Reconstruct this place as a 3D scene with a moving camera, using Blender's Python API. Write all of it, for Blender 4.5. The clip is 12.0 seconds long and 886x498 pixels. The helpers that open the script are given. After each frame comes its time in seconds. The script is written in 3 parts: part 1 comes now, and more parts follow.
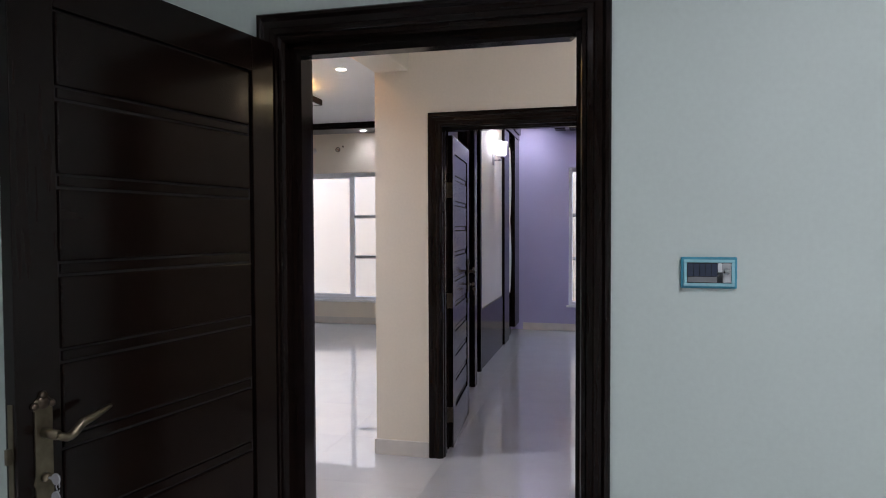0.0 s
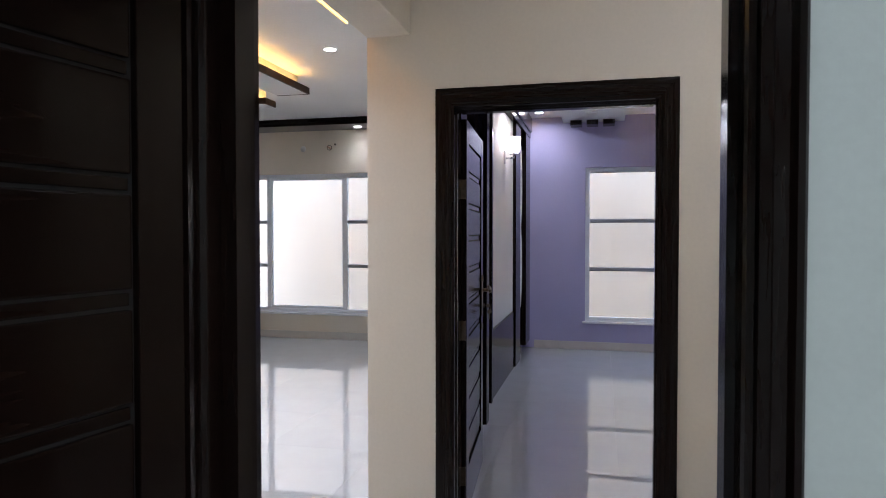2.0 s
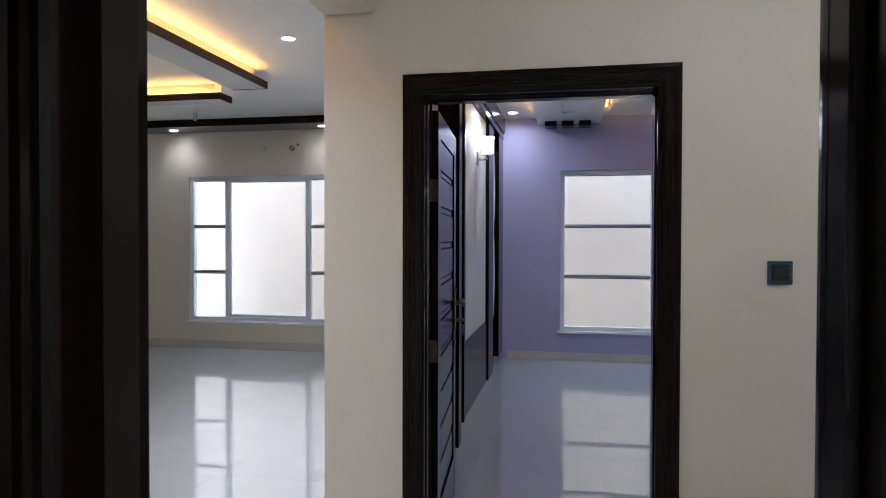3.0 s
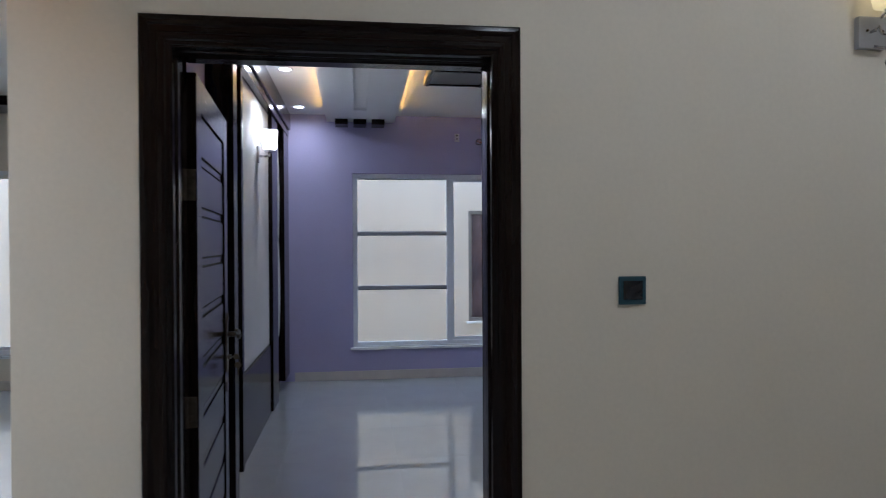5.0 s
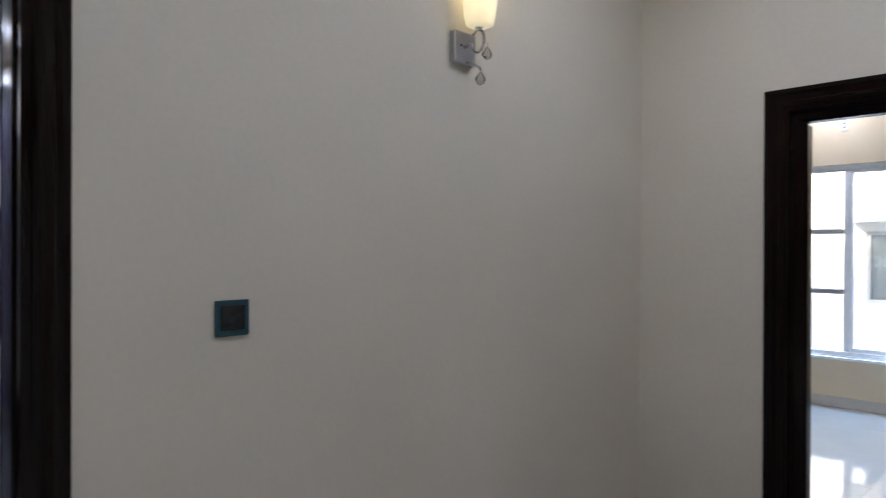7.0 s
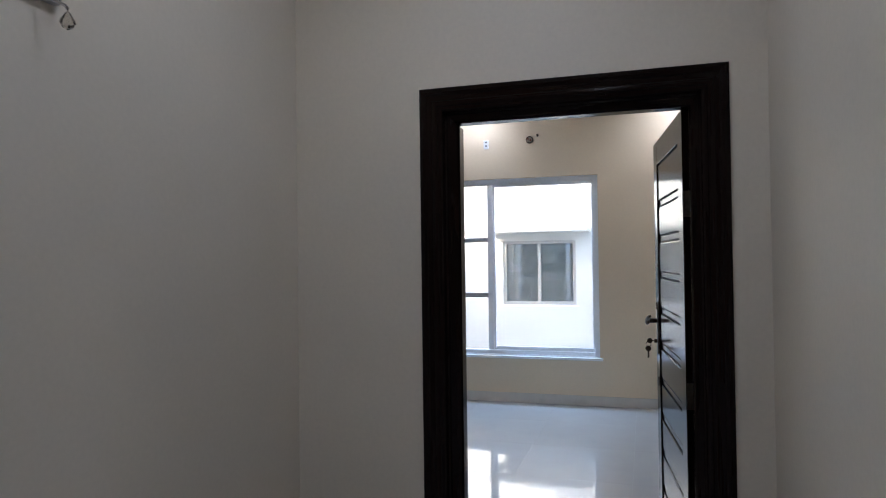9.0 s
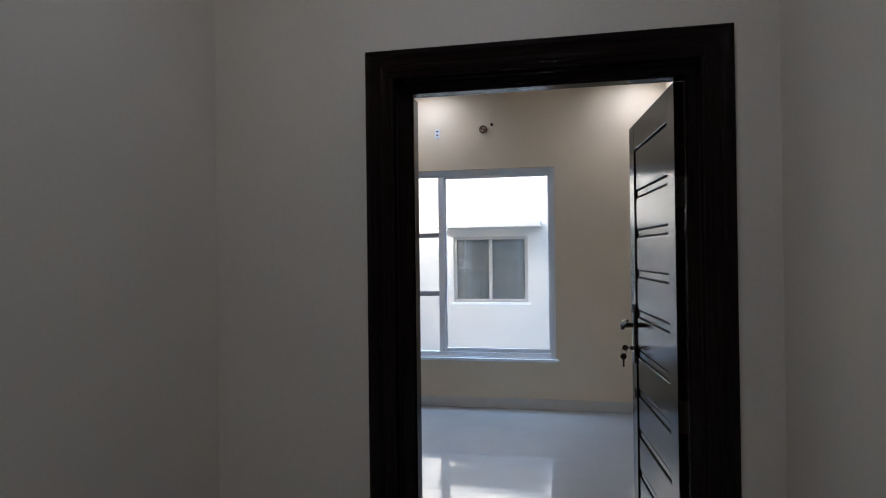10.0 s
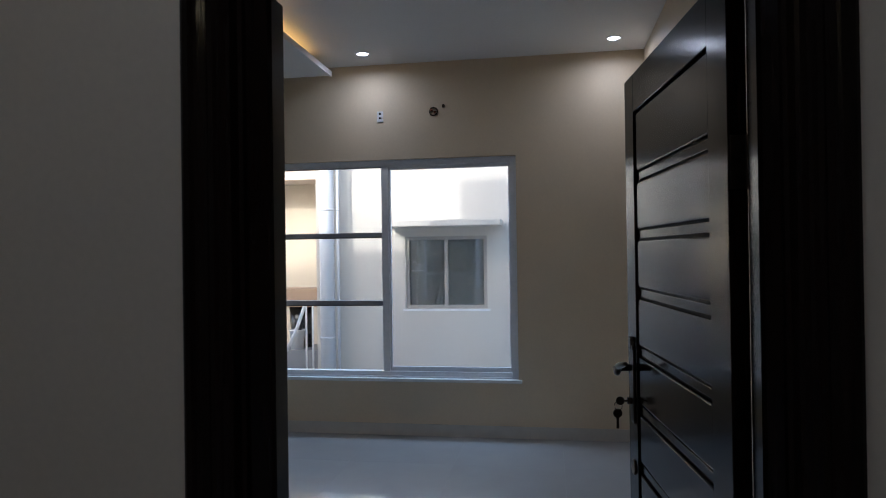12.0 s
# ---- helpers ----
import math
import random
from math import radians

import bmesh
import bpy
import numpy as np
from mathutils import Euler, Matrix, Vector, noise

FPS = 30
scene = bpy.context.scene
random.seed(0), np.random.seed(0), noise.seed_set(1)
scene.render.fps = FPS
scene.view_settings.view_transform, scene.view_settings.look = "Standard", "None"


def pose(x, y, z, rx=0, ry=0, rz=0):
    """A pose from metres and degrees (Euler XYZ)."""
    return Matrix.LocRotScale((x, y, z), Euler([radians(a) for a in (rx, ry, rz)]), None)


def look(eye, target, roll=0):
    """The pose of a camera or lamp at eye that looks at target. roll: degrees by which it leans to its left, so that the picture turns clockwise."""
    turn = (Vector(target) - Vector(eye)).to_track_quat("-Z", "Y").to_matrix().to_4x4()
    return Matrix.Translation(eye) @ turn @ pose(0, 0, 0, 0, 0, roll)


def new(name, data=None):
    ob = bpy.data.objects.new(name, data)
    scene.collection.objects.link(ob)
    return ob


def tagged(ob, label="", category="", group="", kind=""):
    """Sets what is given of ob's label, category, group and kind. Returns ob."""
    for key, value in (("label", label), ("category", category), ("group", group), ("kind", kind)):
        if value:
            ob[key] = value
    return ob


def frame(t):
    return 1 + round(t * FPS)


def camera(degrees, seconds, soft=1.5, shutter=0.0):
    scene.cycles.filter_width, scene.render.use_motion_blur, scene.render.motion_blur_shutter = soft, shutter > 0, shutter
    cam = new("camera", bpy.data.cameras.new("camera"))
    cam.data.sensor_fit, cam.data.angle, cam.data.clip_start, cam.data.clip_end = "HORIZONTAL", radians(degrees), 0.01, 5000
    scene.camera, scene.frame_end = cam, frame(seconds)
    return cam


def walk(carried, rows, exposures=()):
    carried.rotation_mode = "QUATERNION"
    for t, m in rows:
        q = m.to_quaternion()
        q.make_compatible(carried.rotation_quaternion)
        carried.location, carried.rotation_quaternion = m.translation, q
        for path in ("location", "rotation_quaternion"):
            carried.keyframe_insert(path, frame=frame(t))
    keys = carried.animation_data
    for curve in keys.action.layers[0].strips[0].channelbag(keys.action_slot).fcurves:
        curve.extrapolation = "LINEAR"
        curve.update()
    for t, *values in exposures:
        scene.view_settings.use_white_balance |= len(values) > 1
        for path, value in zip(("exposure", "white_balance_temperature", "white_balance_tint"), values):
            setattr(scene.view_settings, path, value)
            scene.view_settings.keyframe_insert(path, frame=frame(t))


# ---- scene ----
cam = camera(67.5, 12.0, soft=1.0, shutter=0.25)
PATH = [
    (0, (0.095, -0.171, 1.473), (-0.382, 1.77, 1.41), -0.2),
    (0.5, (0.016, 0.055, 1.472), (-0.464, 1.995, 1.412), -0.2),
    (1, (-0.064, 0.306, 1.491), (-0.546, 2.246, 1.431), -0.1),
    (1.5, (-0.136, 0.52, 1.483), (-0.616, 2.46, 1.431), -0.0),
    (2, (-0.203, 0.738, 1.499), (-0.671, 2.682, 1.45), 0.0),
    (2.5, (-0.245, 0.957, 1.508), (-0.678, 2.909, 1.464), -0.0),
    (2.7, (-0.265, 1.036, 1.508), (-0.683, 2.992, 1.469), -0.0),
    (4.3, (-0.398, 1.629, 1.53), (-0.394, 3.629, 1.507), -0.1),
    (4.5, (-0.395, 1.707, 1.531), (-0.319, 3.706, 1.51), -0.6),
    (5, (-0.377, 1.876, 1.528), (-0.119, 3.859, 1.513), -0.3),
    (5.5, (-0.334, 2.038, 1.525), (0.138, 3.982, 1.518), -0.2),
    (6, (-0.299, 2.149, 1.519), (0.423, 4.014, 1.522), -0.3),
    (6.5, (-0.276, 2.235, 1.532), (0.762, 3.944, 1.538), -0.6),
    (7, (-0.312, 2.368, 1.555), (1.114, 3.771, 1.549), 0.2),
    (7.5, (-0.275, 2.392, 1.549), (1.374, 3.524, 1.555), -0.2),
    (7.7, (-0.25, 2.406, 1.548), (1.463, 3.438, 1.555), -0.5),
    (9.3, (0.181, 2.544, 1.513), (2.111, 3.065, 1.549), -0.7),
    (9.5, (0.255, 2.584, 1.507), (2.194, 3.07, 1.544), -0.7),
    (10, (0.488, 2.632, 1.529), (2.441, 3.061, 1.545), -0.7),
    (10.5, (0.723, 2.65, 1.531), (2.684, 3.04, 1.542), -0.8),
    (11, (0.981, 2.649, 1.554), (2.948, 3.012, 1.562), -1.1),
    (11.5, (1.232, 2.669, 1.556), (3.202, 3.016, 1.567), -0.8),
    (12, (1.454, 2.686, 1.561), (3.429, 3.002, 1.573), -0.8),
]
EXPOSURES = [(0, 4.0, 6300, 18), (1.5, 4.0, 6200, 16), (2.7, 3.95, 5950, 12), (4.3, 3.65, 5750, 9), (5.5, 3.5, 5650, 8), (6.3, 3.62, 5650, 9), (7.0, 3.68, 5600, 12), (7.7, 3.65, 5550, 12), (9.3, 2.95, 5500, 13), (10.5, 2.28, 5500, 13), (12, 1.6, 5500, 13)]
walk(cam, [(t, look(eye, target, roll)) for t, eye, target, roll in PATH], EXPOSURES)

# ---- world and sun ----
SUN_WAY = Vector((0.75, -0.50, -0.417)).normalized()
world = bpy.data.worlds.new("world")
scene.world = world
world.use_nodes = True
wn = world.node_tree.nodes
sky = wn.new("ShaderNodeTexSky")
sky.sky_type = "NISHITA"
sky.sun_disc = False
sky.sun_elevation = math.asin(-SUN_WAY.z)
sky.sun_rotation = math.atan2(-SUN_WAY.x, -SUN_WAY.y)
world.node_tree.links.new(sky.outputs[0], wn["Background"].inputs[0])
sky.dust_density, sky.ozone_density = 4.0, 1.1
wn["Background"].inputs[1].default_value = 0.15
sun = bpy.data.lights.new("sun", "SUN")
sun.energy, sun.angle, sun.color = 0.9, radians(1.4), (1.0, 0.89, 0.72)
sun_ob = new("sun", sun)
sun_ob.matrix_world = look((-20, 15, 20), Vector((-20, 15, 20)) + SUN_WAY)


def sky_stand_in(at, target, width, height, watts):
    """An added area lamp, unseen above a window's head, standing in for sky on the floor."""
    li = bpy.data.lights.new("sky_stand_in", "AREA")
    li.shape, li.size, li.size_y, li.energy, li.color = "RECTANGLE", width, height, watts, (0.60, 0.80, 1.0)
    new("sky_stand_in", li).matrix_world = look(at, target)


sky_stand_in((-4.30, 10.0, 2.85), (-4.30, 8.6, 1.45), 2.1, 0.7, 2.5)
sky_stand_in((0.69, 10.0, 2.85), (0.69, 8.6, 1.45), 2.1, 0.7, 3.4)
sky_stand_in((7.60, 4.06, 2.90), (6.2, 4.06, 1.50), 2.1, 0.7, 20.0)


# ---- materials ----
def nodes_of(name):
    m = bpy.data.materials.new(name)
    m.use_nodes = True
    nt = m.node_tree
    return m, nt, nt.nodes["Principled BSDF"]


def tex_noise(nt, scale, detail=4.0, rough=0.55, stretch=(1, 1, 1)):
    co = nt.nodes.new("ShaderNodeTexCoord")
    mp = nt.nodes.new("ShaderNodeMapping")
    mp.inputs["Scale"].default_value = stretch
    n = nt.nodes.new("ShaderNodeTexNoise")
    n.inputs["Scale"].default_value, n.inputs["Detail"].default_value, n.inputs["Roughness"].default_value = scale, detail, rough
    nt.links.new(co.outputs["Object"], mp.inputs[0])
    nt.links.new(mp.outputs[0], n.inputs["Vector"])
    return n.outputs["Fac"]


def ramp(nt, fac, stops):
    r = nt.nodes.new("ShaderNodeValToRGB")
    while len(r.color_ramp.elements) < len(stops):
        r.color_ramp.elements.new(0.5)
    for e, (p, c) in zip(r.color_ramp.elements, stops):
        e.position, e.color = p, (*c, 1)
    nt.links.new(fac, r.inputs[0])
    return r.outputs[0]


def bump(nt, bsdf, fac, strength, distance):
    b = nt.nodes.new("ShaderNodeBump")
    b.inputs["Strength"].default_value, b.inputs["Distance"].default_value = strength, distance
    nt.links.new(fac, b.inputs["Height"])
    nt.links.new(b.outputs[0], bsdf.inputs["Normal"])


def mixed(nt, a, b, fac, kind="MULTIPLY"):
    m = nt.nodes.new("ShaderNodeMix")
    m.data_type, m.blend_type = "RGBA", kind
    m.inputs[0].default_value = fac
    nt.links.new(a, m.inputs[6])
    nt.links.new(b, m.inputs[7])
    return m.outputs[2]


def paint(name, col, rough=0.55, vary=0.05, grain=0.12):
    """Emulsion on plaster: broad unevenness, roller grain."""
    m, nt, b = nodes_of(name)
    lo = tuple(c * (1 - vary) for c in col)
    hi = tuple(min(1, c * (1 + vary)) for c in col)
    broad = ramp(nt, tex_noise(nt, 0.9, 3), [(0.3, lo), (0.7, hi)])
    fine = ramp(nt, tex_noise(nt, 60, 3), [(0.3, (0.96, 0.96, 0.96)), (0.7, (1, 1, 1))])
    nt.links.new(mixed(nt, broad, fine, 1.0), b.inputs["Base Color"])
    b.inputs["Roughness"].default_value = rough
    b.inputs["Specular IOR Level"].default_value = 0.22
    bump(nt, b, tex_noise(nt, 140, 3), grain, 0.002)
    return m


def dark_wood(name, stretch, col=(0.0095, 0.0048, 0.0034), lo=(0.0066, 0.0034, 0.0025), rough=0.15):
    """Wenge-stained lacquered wood, the grain running along the small factor of stretch."""
    m, nt, b = nodes_of(name)
    base = ramp(nt, tex_noise(nt, 5.0, 3, 0.5, stretch), [(0.25, lo), (0.75, col)])
    broad = ramp(nt, tex_noise(nt, 1.7, 2), [(0.3, (0.85, 0.85, 0.85)), (0.7, (1, 1, 1))])
    nt.links.new(mixed(nt, base, broad, 1.0), b.inputs["Base Color"])
    b.inputs["Roughness"].default_value = rough
    b.inputs["Specular IOR Level"].default_value = 0.17
    fine = tuple(s * 1.6 if s > 1 else s for s in stretch)
    bump(nt, b, tex_noise(nt, 11.0, 1, 0.4, fine), 0.045, 0.0004)
    return m


def plain(name, col, rough=0.4, metal=0.0, vary=0.08, scale=30):
    m, nt, b = nodes_of(name)
    c = ramp(nt, tex_noise(nt, scale, 4), [(0.3, tuple(v * (1 - vary) for v in col)), (0.7, tuple(min(1, v * (1 + vary)) for v in col))])
    nt.links.new(c, b.inputs["Base Color"])
    b.inputs["Roughness"].default_value, b.inputs["Metallic"].default_value = rough, metal
    return m


def glow(name, col, strength):
    m, nt, b = nodes_of(name)
    b.inputs["Base Color"].default_value = (*col, 1)
    b.inputs["Emission Color"].default_value = (*col, 1)
    b.inputs["Emission Strength"].default_value = strength
    return m


def lit_shade(name, col, strength, through_part):
    """Glowing glass that lets a part of the bulb's own light straight through."""
    m = glow(name, col, strength)
    nt = m.node_tree
    tr, mx = nt.nodes.new("ShaderNodeBsdfTransparent"), nt.nodes.new("ShaderNodeMixShader")
    mx.inputs[0].default_value = through_part
    nt.links.new(nt.nodes["Principled BSDF"].outputs[0], mx.inputs[1])
    nt.links.new(tr.outputs[0], mx.inputs[2])
    nt.links.new(mx.outputs[0], nt.nodes["Material Output"].inputs["Surface"])
    return m


def clear_glass(name, tint=(0.96, 0.98, 0.97), ior=1.35):
    m, nt, b = nodes_of(name)
    out = nt.nodes["Material Output"]
    tr = nt.nodes.new("ShaderNodeBsdfTransparent")
    gl = nt.nodes.new("ShaderNodeBsdfGlossy")
    fr = nt.nodes.new("ShaderNodeFresnel")
    mx = nt.nodes.new("ShaderNodeMixShader")
    tr.inputs[0].default_value = (*tint, 1)
    gl.inputs["Roughness"].default_value = 0.01
    fr.inputs["IOR"].default_value = ior
    nt.links.new(fr.outputs[0], mx.inputs[0])
    nt.links.new(tr.outputs[0], mx.inputs[1])
    nt.links.new(gl.outputs[0], mx.inputs[2])
    nt.links.new(mx.outputs[0], out.inputs["Surface"])
    return m


def sky_film_glass(name):
    """A neighbour's pane: glass with a pale diffuse film painted in for reflected sky."""
    m = clear_glass(name, (0.85, 0.88, 0.88), 1.9)
    nt = m.node_tree
    out = nt.nodes["Material Output"]
    film, mx = nt.nodes.new("ShaderNodeBsdfDiffuse"), nt.nodes.new("ShaderNodeMixShader")
    film.inputs[0].default_value = (0.46, 0.47, 0.46, 1)
    nt.links.new(ramp(nt, tex_noise(nt, 3.0, 4), [(0.3, (0.10, 0.10, 0.10)), (0.7, (0.26, 0.26, 0.26))]), mx.inputs[0])
    nt.links.new(out.inputs["Surface"].links[0].from_socket, mx.inputs[1])
    nt.links.new(film.outputs[0], mx.inputs[2])
    nt.links.new(mx.outputs[0], out.inputs["Surface"])
    return m


def tile_material():
    m, nt, b = nodes_of("porcelain_tile")
    info = nt.nodes.new("ShaderNodeObjectInfo")
    per = ramp(nt, info.outputs["Random"], [(0.0, (0.420, 0.426, 0.438)), (1.0, (0.435, 0.440, 0.449))])
    cloud = ramp(nt, tex_noise(nt, 3.5, 6), [(0.35, (0.93, 0.93, 0.93)), (0.65, (1, 1, 1))])
    nt.links.new(mixed(nt, per, cloud, 1.0), b.inputs["Base Color"])
    b.inputs["Roughness"].default_value = 0.30
    b.inputs["Specular IOR Level"].default_value = 0.35
    b.inputs["Coat IOR"].default_value = 2.3
    b.inputs["Coat Weight"].default_value = 1.0
    b.inputs["Coat Roughness"].default_value = 0.012
    bump(nt, b, tex_noise(nt, 2.2, 2), 0.002, 0.003)
    return m


CREAM = paint("cream_wall_paint", (0.735, 0.672, 0.570))
CREAM_WARM = paint("warm_cream_wall_paint", (0.72, 0.60, 0.44))
AQUA = paint("pale_aqua_wall_paint", (0.60, 0.66, 0.62))
LILAC = paint("lilac_wall_paint", (0.42, 0.40, 0.62))
WHITE = paint("white_ceiling_paint", (0.78, 0.78, 0.77), 0.5, 0.03)
FACADE = paint("white_facade_paint", (0.68, 0.575, 0.475), 0.8, 0.06, 0.3)
FACADE_GREY = paint("grey_white_facade_paint", (0.64, 0.605, 0.545), 0.8, 0.06, 0.3)
SKIRT = plain("cream_skirting_tile", (0.60, 0.57, 0.53), 0.2, 0, 0.05, 8)
WOOD_V = dark_wood("dark_wood_upright", (9, 9, 0.7))
WOOD_X = dark_wood("dark_wood_level", (0.7, 9, 9))
WOOD_Y = dark_wood("dark_wood_along", (9, 0.7, 9))
WOOD_B = dark_wood("brown_wood_fascia", (0.7, 9, 9), (0.06, 0.032, 0.02), (0.03, 0.016, 0.011), 0.35)
GAP = plain("dark_groove", (0.006, 0.005, 0.005), 0.6)
ALU = plain("white_aluminium", (0.80, 0.82, 0.87), 0.35, 0.0, 0.04)
ALU_DARK = plain("grey_rubber_gasket", (0.10, 0.10, 0.11), 0.6)
GLASS = clear_glass("window_glass")
MARBLE = plain("white_marble_sill", (0.82, 0.82, 0.83), 0.2, 0, 0.08, 6)
CHROME = plain("chrome", (0.62, 0.62, 0.64), 0.12, 1.0, 0.03)
SATIN = plain("satin_steel_plate", (0.45, 0.45, 0.47), 0.35, 0.6, 0.05)
BRASS = plain("antique_brass", (0.17, 0.14, 0.095), 0.35, 1.0, 0.2, 40)
BRONZE = plain("dark_bronze", (0.10, 0.075, 0.055), 0.35, 1.0, 0.2, 40)
TEAL = plain("teal_plastic", (0.055, 0.30, 0.42), 0.25, 0, 0.04)
TEAL_SHEEN = plain("teal_plastic_sheen", (0.30, 0.60, 0.67), 0.25, 0, 0.04)
TEAL_DARK = plain("dark_teal_plastic", (0.018, 0.062, 0.085), 0.3, 0, 0.05)
BLACK = plain("black_plastic", (0.012, 0.013, 0.017), 0.22, 0, 0.1)
PLASTIC = plain("white_plastic", (0.72, 0.72, 0.74), 0.35, 0, 0.04)
PANEL = paint("white_textured_panel", (0.72, 0.70, 0.68), 0.5, 0.05, 0.6)
LAMP = glow("cool_white_diffuser", (1.0, 0.97, 1.0), 3.0)
LED = glow("warm_led_strip", (1.0, 0.58, 0.16), 1.35)
LED_DIM = glow("dim_warm_led_strip", (1.0, 0.50, 0.12), 0.30)
SHADE_COOL = glow("lit_glass_shade", (0.97, 0.97, 1.0), 0.45)
LED_STRONG = glow("strong_warm_led_strip", (1.0, 0.58, 0.16), 2.6)
SHADE_WARM = lit_shade("lit_cream_shade", (1.0, 0.92, 0.68), 0.022, 0.3)
GROUT = plain("grout", (0.41, 0.415, 0.425), 0.3)
EARTH = plain("concrete_ground", (0.48, 0.46, 0.42), 0.85, 0, 0.15, 2)
PIPE = plain("white_pvc_pipe", (0.70, 0.71, 0.73), 0.4, 0, 0.05)
CRYSTAL = clear_glass("crystal", (0.86, 0.84, 0.81))
TILE = tile_material()
COPPER = plain("copper_pipe_end", (0.35, 0.12, 0.06), 0.4, 0.7)


# ---- mesh helpers ----
def box(bm, x0, x1, y0, y1, z0, z1, bevel=0.0, mat=0):
    g = bmesh.ops.create_cube(bm, size=1.0)
    vs = g["verts"]
    bmesh.ops.scale(bm, vec=(x1 - x0, y1 - y0, z1 - z0), verts=vs)
    bmesh.ops.translate(bm, vec=((x0 + x1) / 2, (y0 + y1) / 2, (z0 + z1) / 2), verts=vs)
    faces = {f for v in vs for f in v.link_faces}
    for f in faces:
        f.material_index = mat
    if bevel:
        bmesh.ops.bevel(bm, geom=list({e for v in vs for e in v.link_edges}), offset=bevel, segments=2, affect="EDGES", profile=0.6)


def tube(bm, a, b, r0, r1=None, seg=16):
    a, b = Vector(a), Vector(b)
    r1 = r0 if r1 is None else r1
    m = Matrix.Translation((a + b) / 2) @ (b - a).to_track_quat("Z", "Y").to_matrix().to_4x4()
    bmesh.ops.create_cone(bm, cap_ends=True, segments=seg, radius1=r0, radius2=r1, depth=(b - a).length, matrix=m)


def lathe(bm, profile, centre, axis="Z", seg=24):
    """profile: (radius, height) pairs turned about an axis through centre."""
    rings = []
    for r, h in profile:
        ring = []
        for i in range(seg):
            a = 2 * math.pi * i / seg
            p = Vector((r * math.cos(a), r * math.sin(a), h))
            if axis == "Y":
                p = Vector((p.x, -p.z, p.y))
            if axis == "X":
                p = Vector((p.z, p.x, p.y))
            ring.append(bm.verts.new(p + Vector(centre)))
        rings.append(ring)
    for a, b in zip(rings, rings[1:]):
        for i in range(seg):
            bm.faces.new((a[i], a[(i + 1) % seg], b[(i + 1) % seg], b[i]))
    return rings


def sweep(bm, pts, r, seg=10):
    """A round rod along points."""
    pts = [Vector(p) for p in pts]
    rs = r if isinstance(r, (list, tuple)) else [r] * len(pts)
    rings = []
    for i, p in enumerate(pts):
        d = (pts[min(i + 1, len(pts) - 1)] - pts[max(i - 1, 0)]).normalized()
        q = d.to_track_quat("Z", "Y")
        rings.append([bm.verts.new(p + q @ Vector((rs[i] * math.cos(2 * math.pi * k / seg), rs[i] * math.sin(2 * math.pi * k / seg), 0))) for k in range(seg)])
    for a, b in zip(rings, rings[1:]):
        for k in range(seg):
            bm.faces.new((a[k], a[(k + 1) % seg], b[(k + 1) % seg], b[k]))
    bm.faces.new(rings[0][::-1])
    bm.faces.new(rings[-1])


def mesh_of(name, bm, mats, smooth=False):
    bmesh.ops.recalc_face_normals(bm, faces=bm.faces)
    me = bpy.data.meshes.new(name)
    bm.to_mesh(me)
    bm.free()
    for m in mats if isinstance(mats, (list, tuple)) else [mats]:
        me.materials.append(m)
    if smooth:
        for p in me.polygons:
            p.use_smooth = True
    return me


def thing(name, label, category, at=None, kind="", group=""):
    ob = new(name)
    ob.matrix_world = at or Matrix.Identity(4)
    return tagged(ob, label, category, group, kind)


def part(name, bm, mats, parent=None, label="", smooth=False):
    ob = new(name, mesh_of(name, bm, mats, smooth))
    if parent:
        ob.parent = parent
    return tagged(ob, label)


def solid(name, boxes, mats, label, category, kind="structure", bevel=0.0, by_normal=None):
    """One mesh of boxes (x0, x1, y0, y1, z0, z1). by_normal: {axis sign: material index} as ('y', -1): 1."""
    bm = bmesh.new()
    for b in boxes:
        box(bm, *b, bevel)
    if by_normal:
        bm.normal_update()
        for f in bm.faces:
            for (axis, sign), i in by_normal.items():
                if f.normal["xyz".index(axis)] * sign > 0.9:
                    f.material_index = i
    ob = new(name, mesh_of(name, bm, mats))
    return tagged(ob, label, category, kind=kind)


# ---- the large structure ----
SLAB = 3.30
D = 0.18
# wall between the first room and the lobby, with the first doorway
solid("wall_entry", [(-6.5, -0.983, 1.90, 1.90 + D, 0, SLAB), (0.033, 2.58, 1.90, 1.90 + D, 0, SLAB), (-0.983, 0.033, 1.90, 1.90 + D, 2.110, SLAB)],
      [CREAM, AQUA], "smooth plastered wall, pale aqua outside and cream inside", "wall", by_normal={("y", -1): 1})
# wall of the lobby towards the lilac room, with the second doorway
solid("wall_lobby", [(-1.355, -0.944, 3.90, 3.90 + D, 0, SLAB), (0.054, 2.58, 3.90, 3.90 + D, 0, SLAB), (-0.944, 0.054, 3.90, 3.90 + D, 2.125, SLAB)],
      [CREAM, LILAC], "smooth cream plastered lobby wall", "wall", by_normal={("y", 1): 1})
# wall of the lobby towards the third room
solid("wall_bedroom", [(2.58, 2.58 + D, 1.72, 2.282, 0, SLAB), (2.58, 2.58 + D, 3.269, 5.7, 0, SLAB), (2.58, 2.58 + D, 2.282, 3.269, 2.125, SLAB)],
      [CREAM], "smooth cream plastered wall with a doorway", "wall")
solid("wall_divider", [(-1.355, -1.235, 3.90 + D, 9.43, 0, SLAB)], [CREAM, LILAC], "thin wall, cream in the living area and lilac behind", "wall", by_normal={("x", 1): 1})
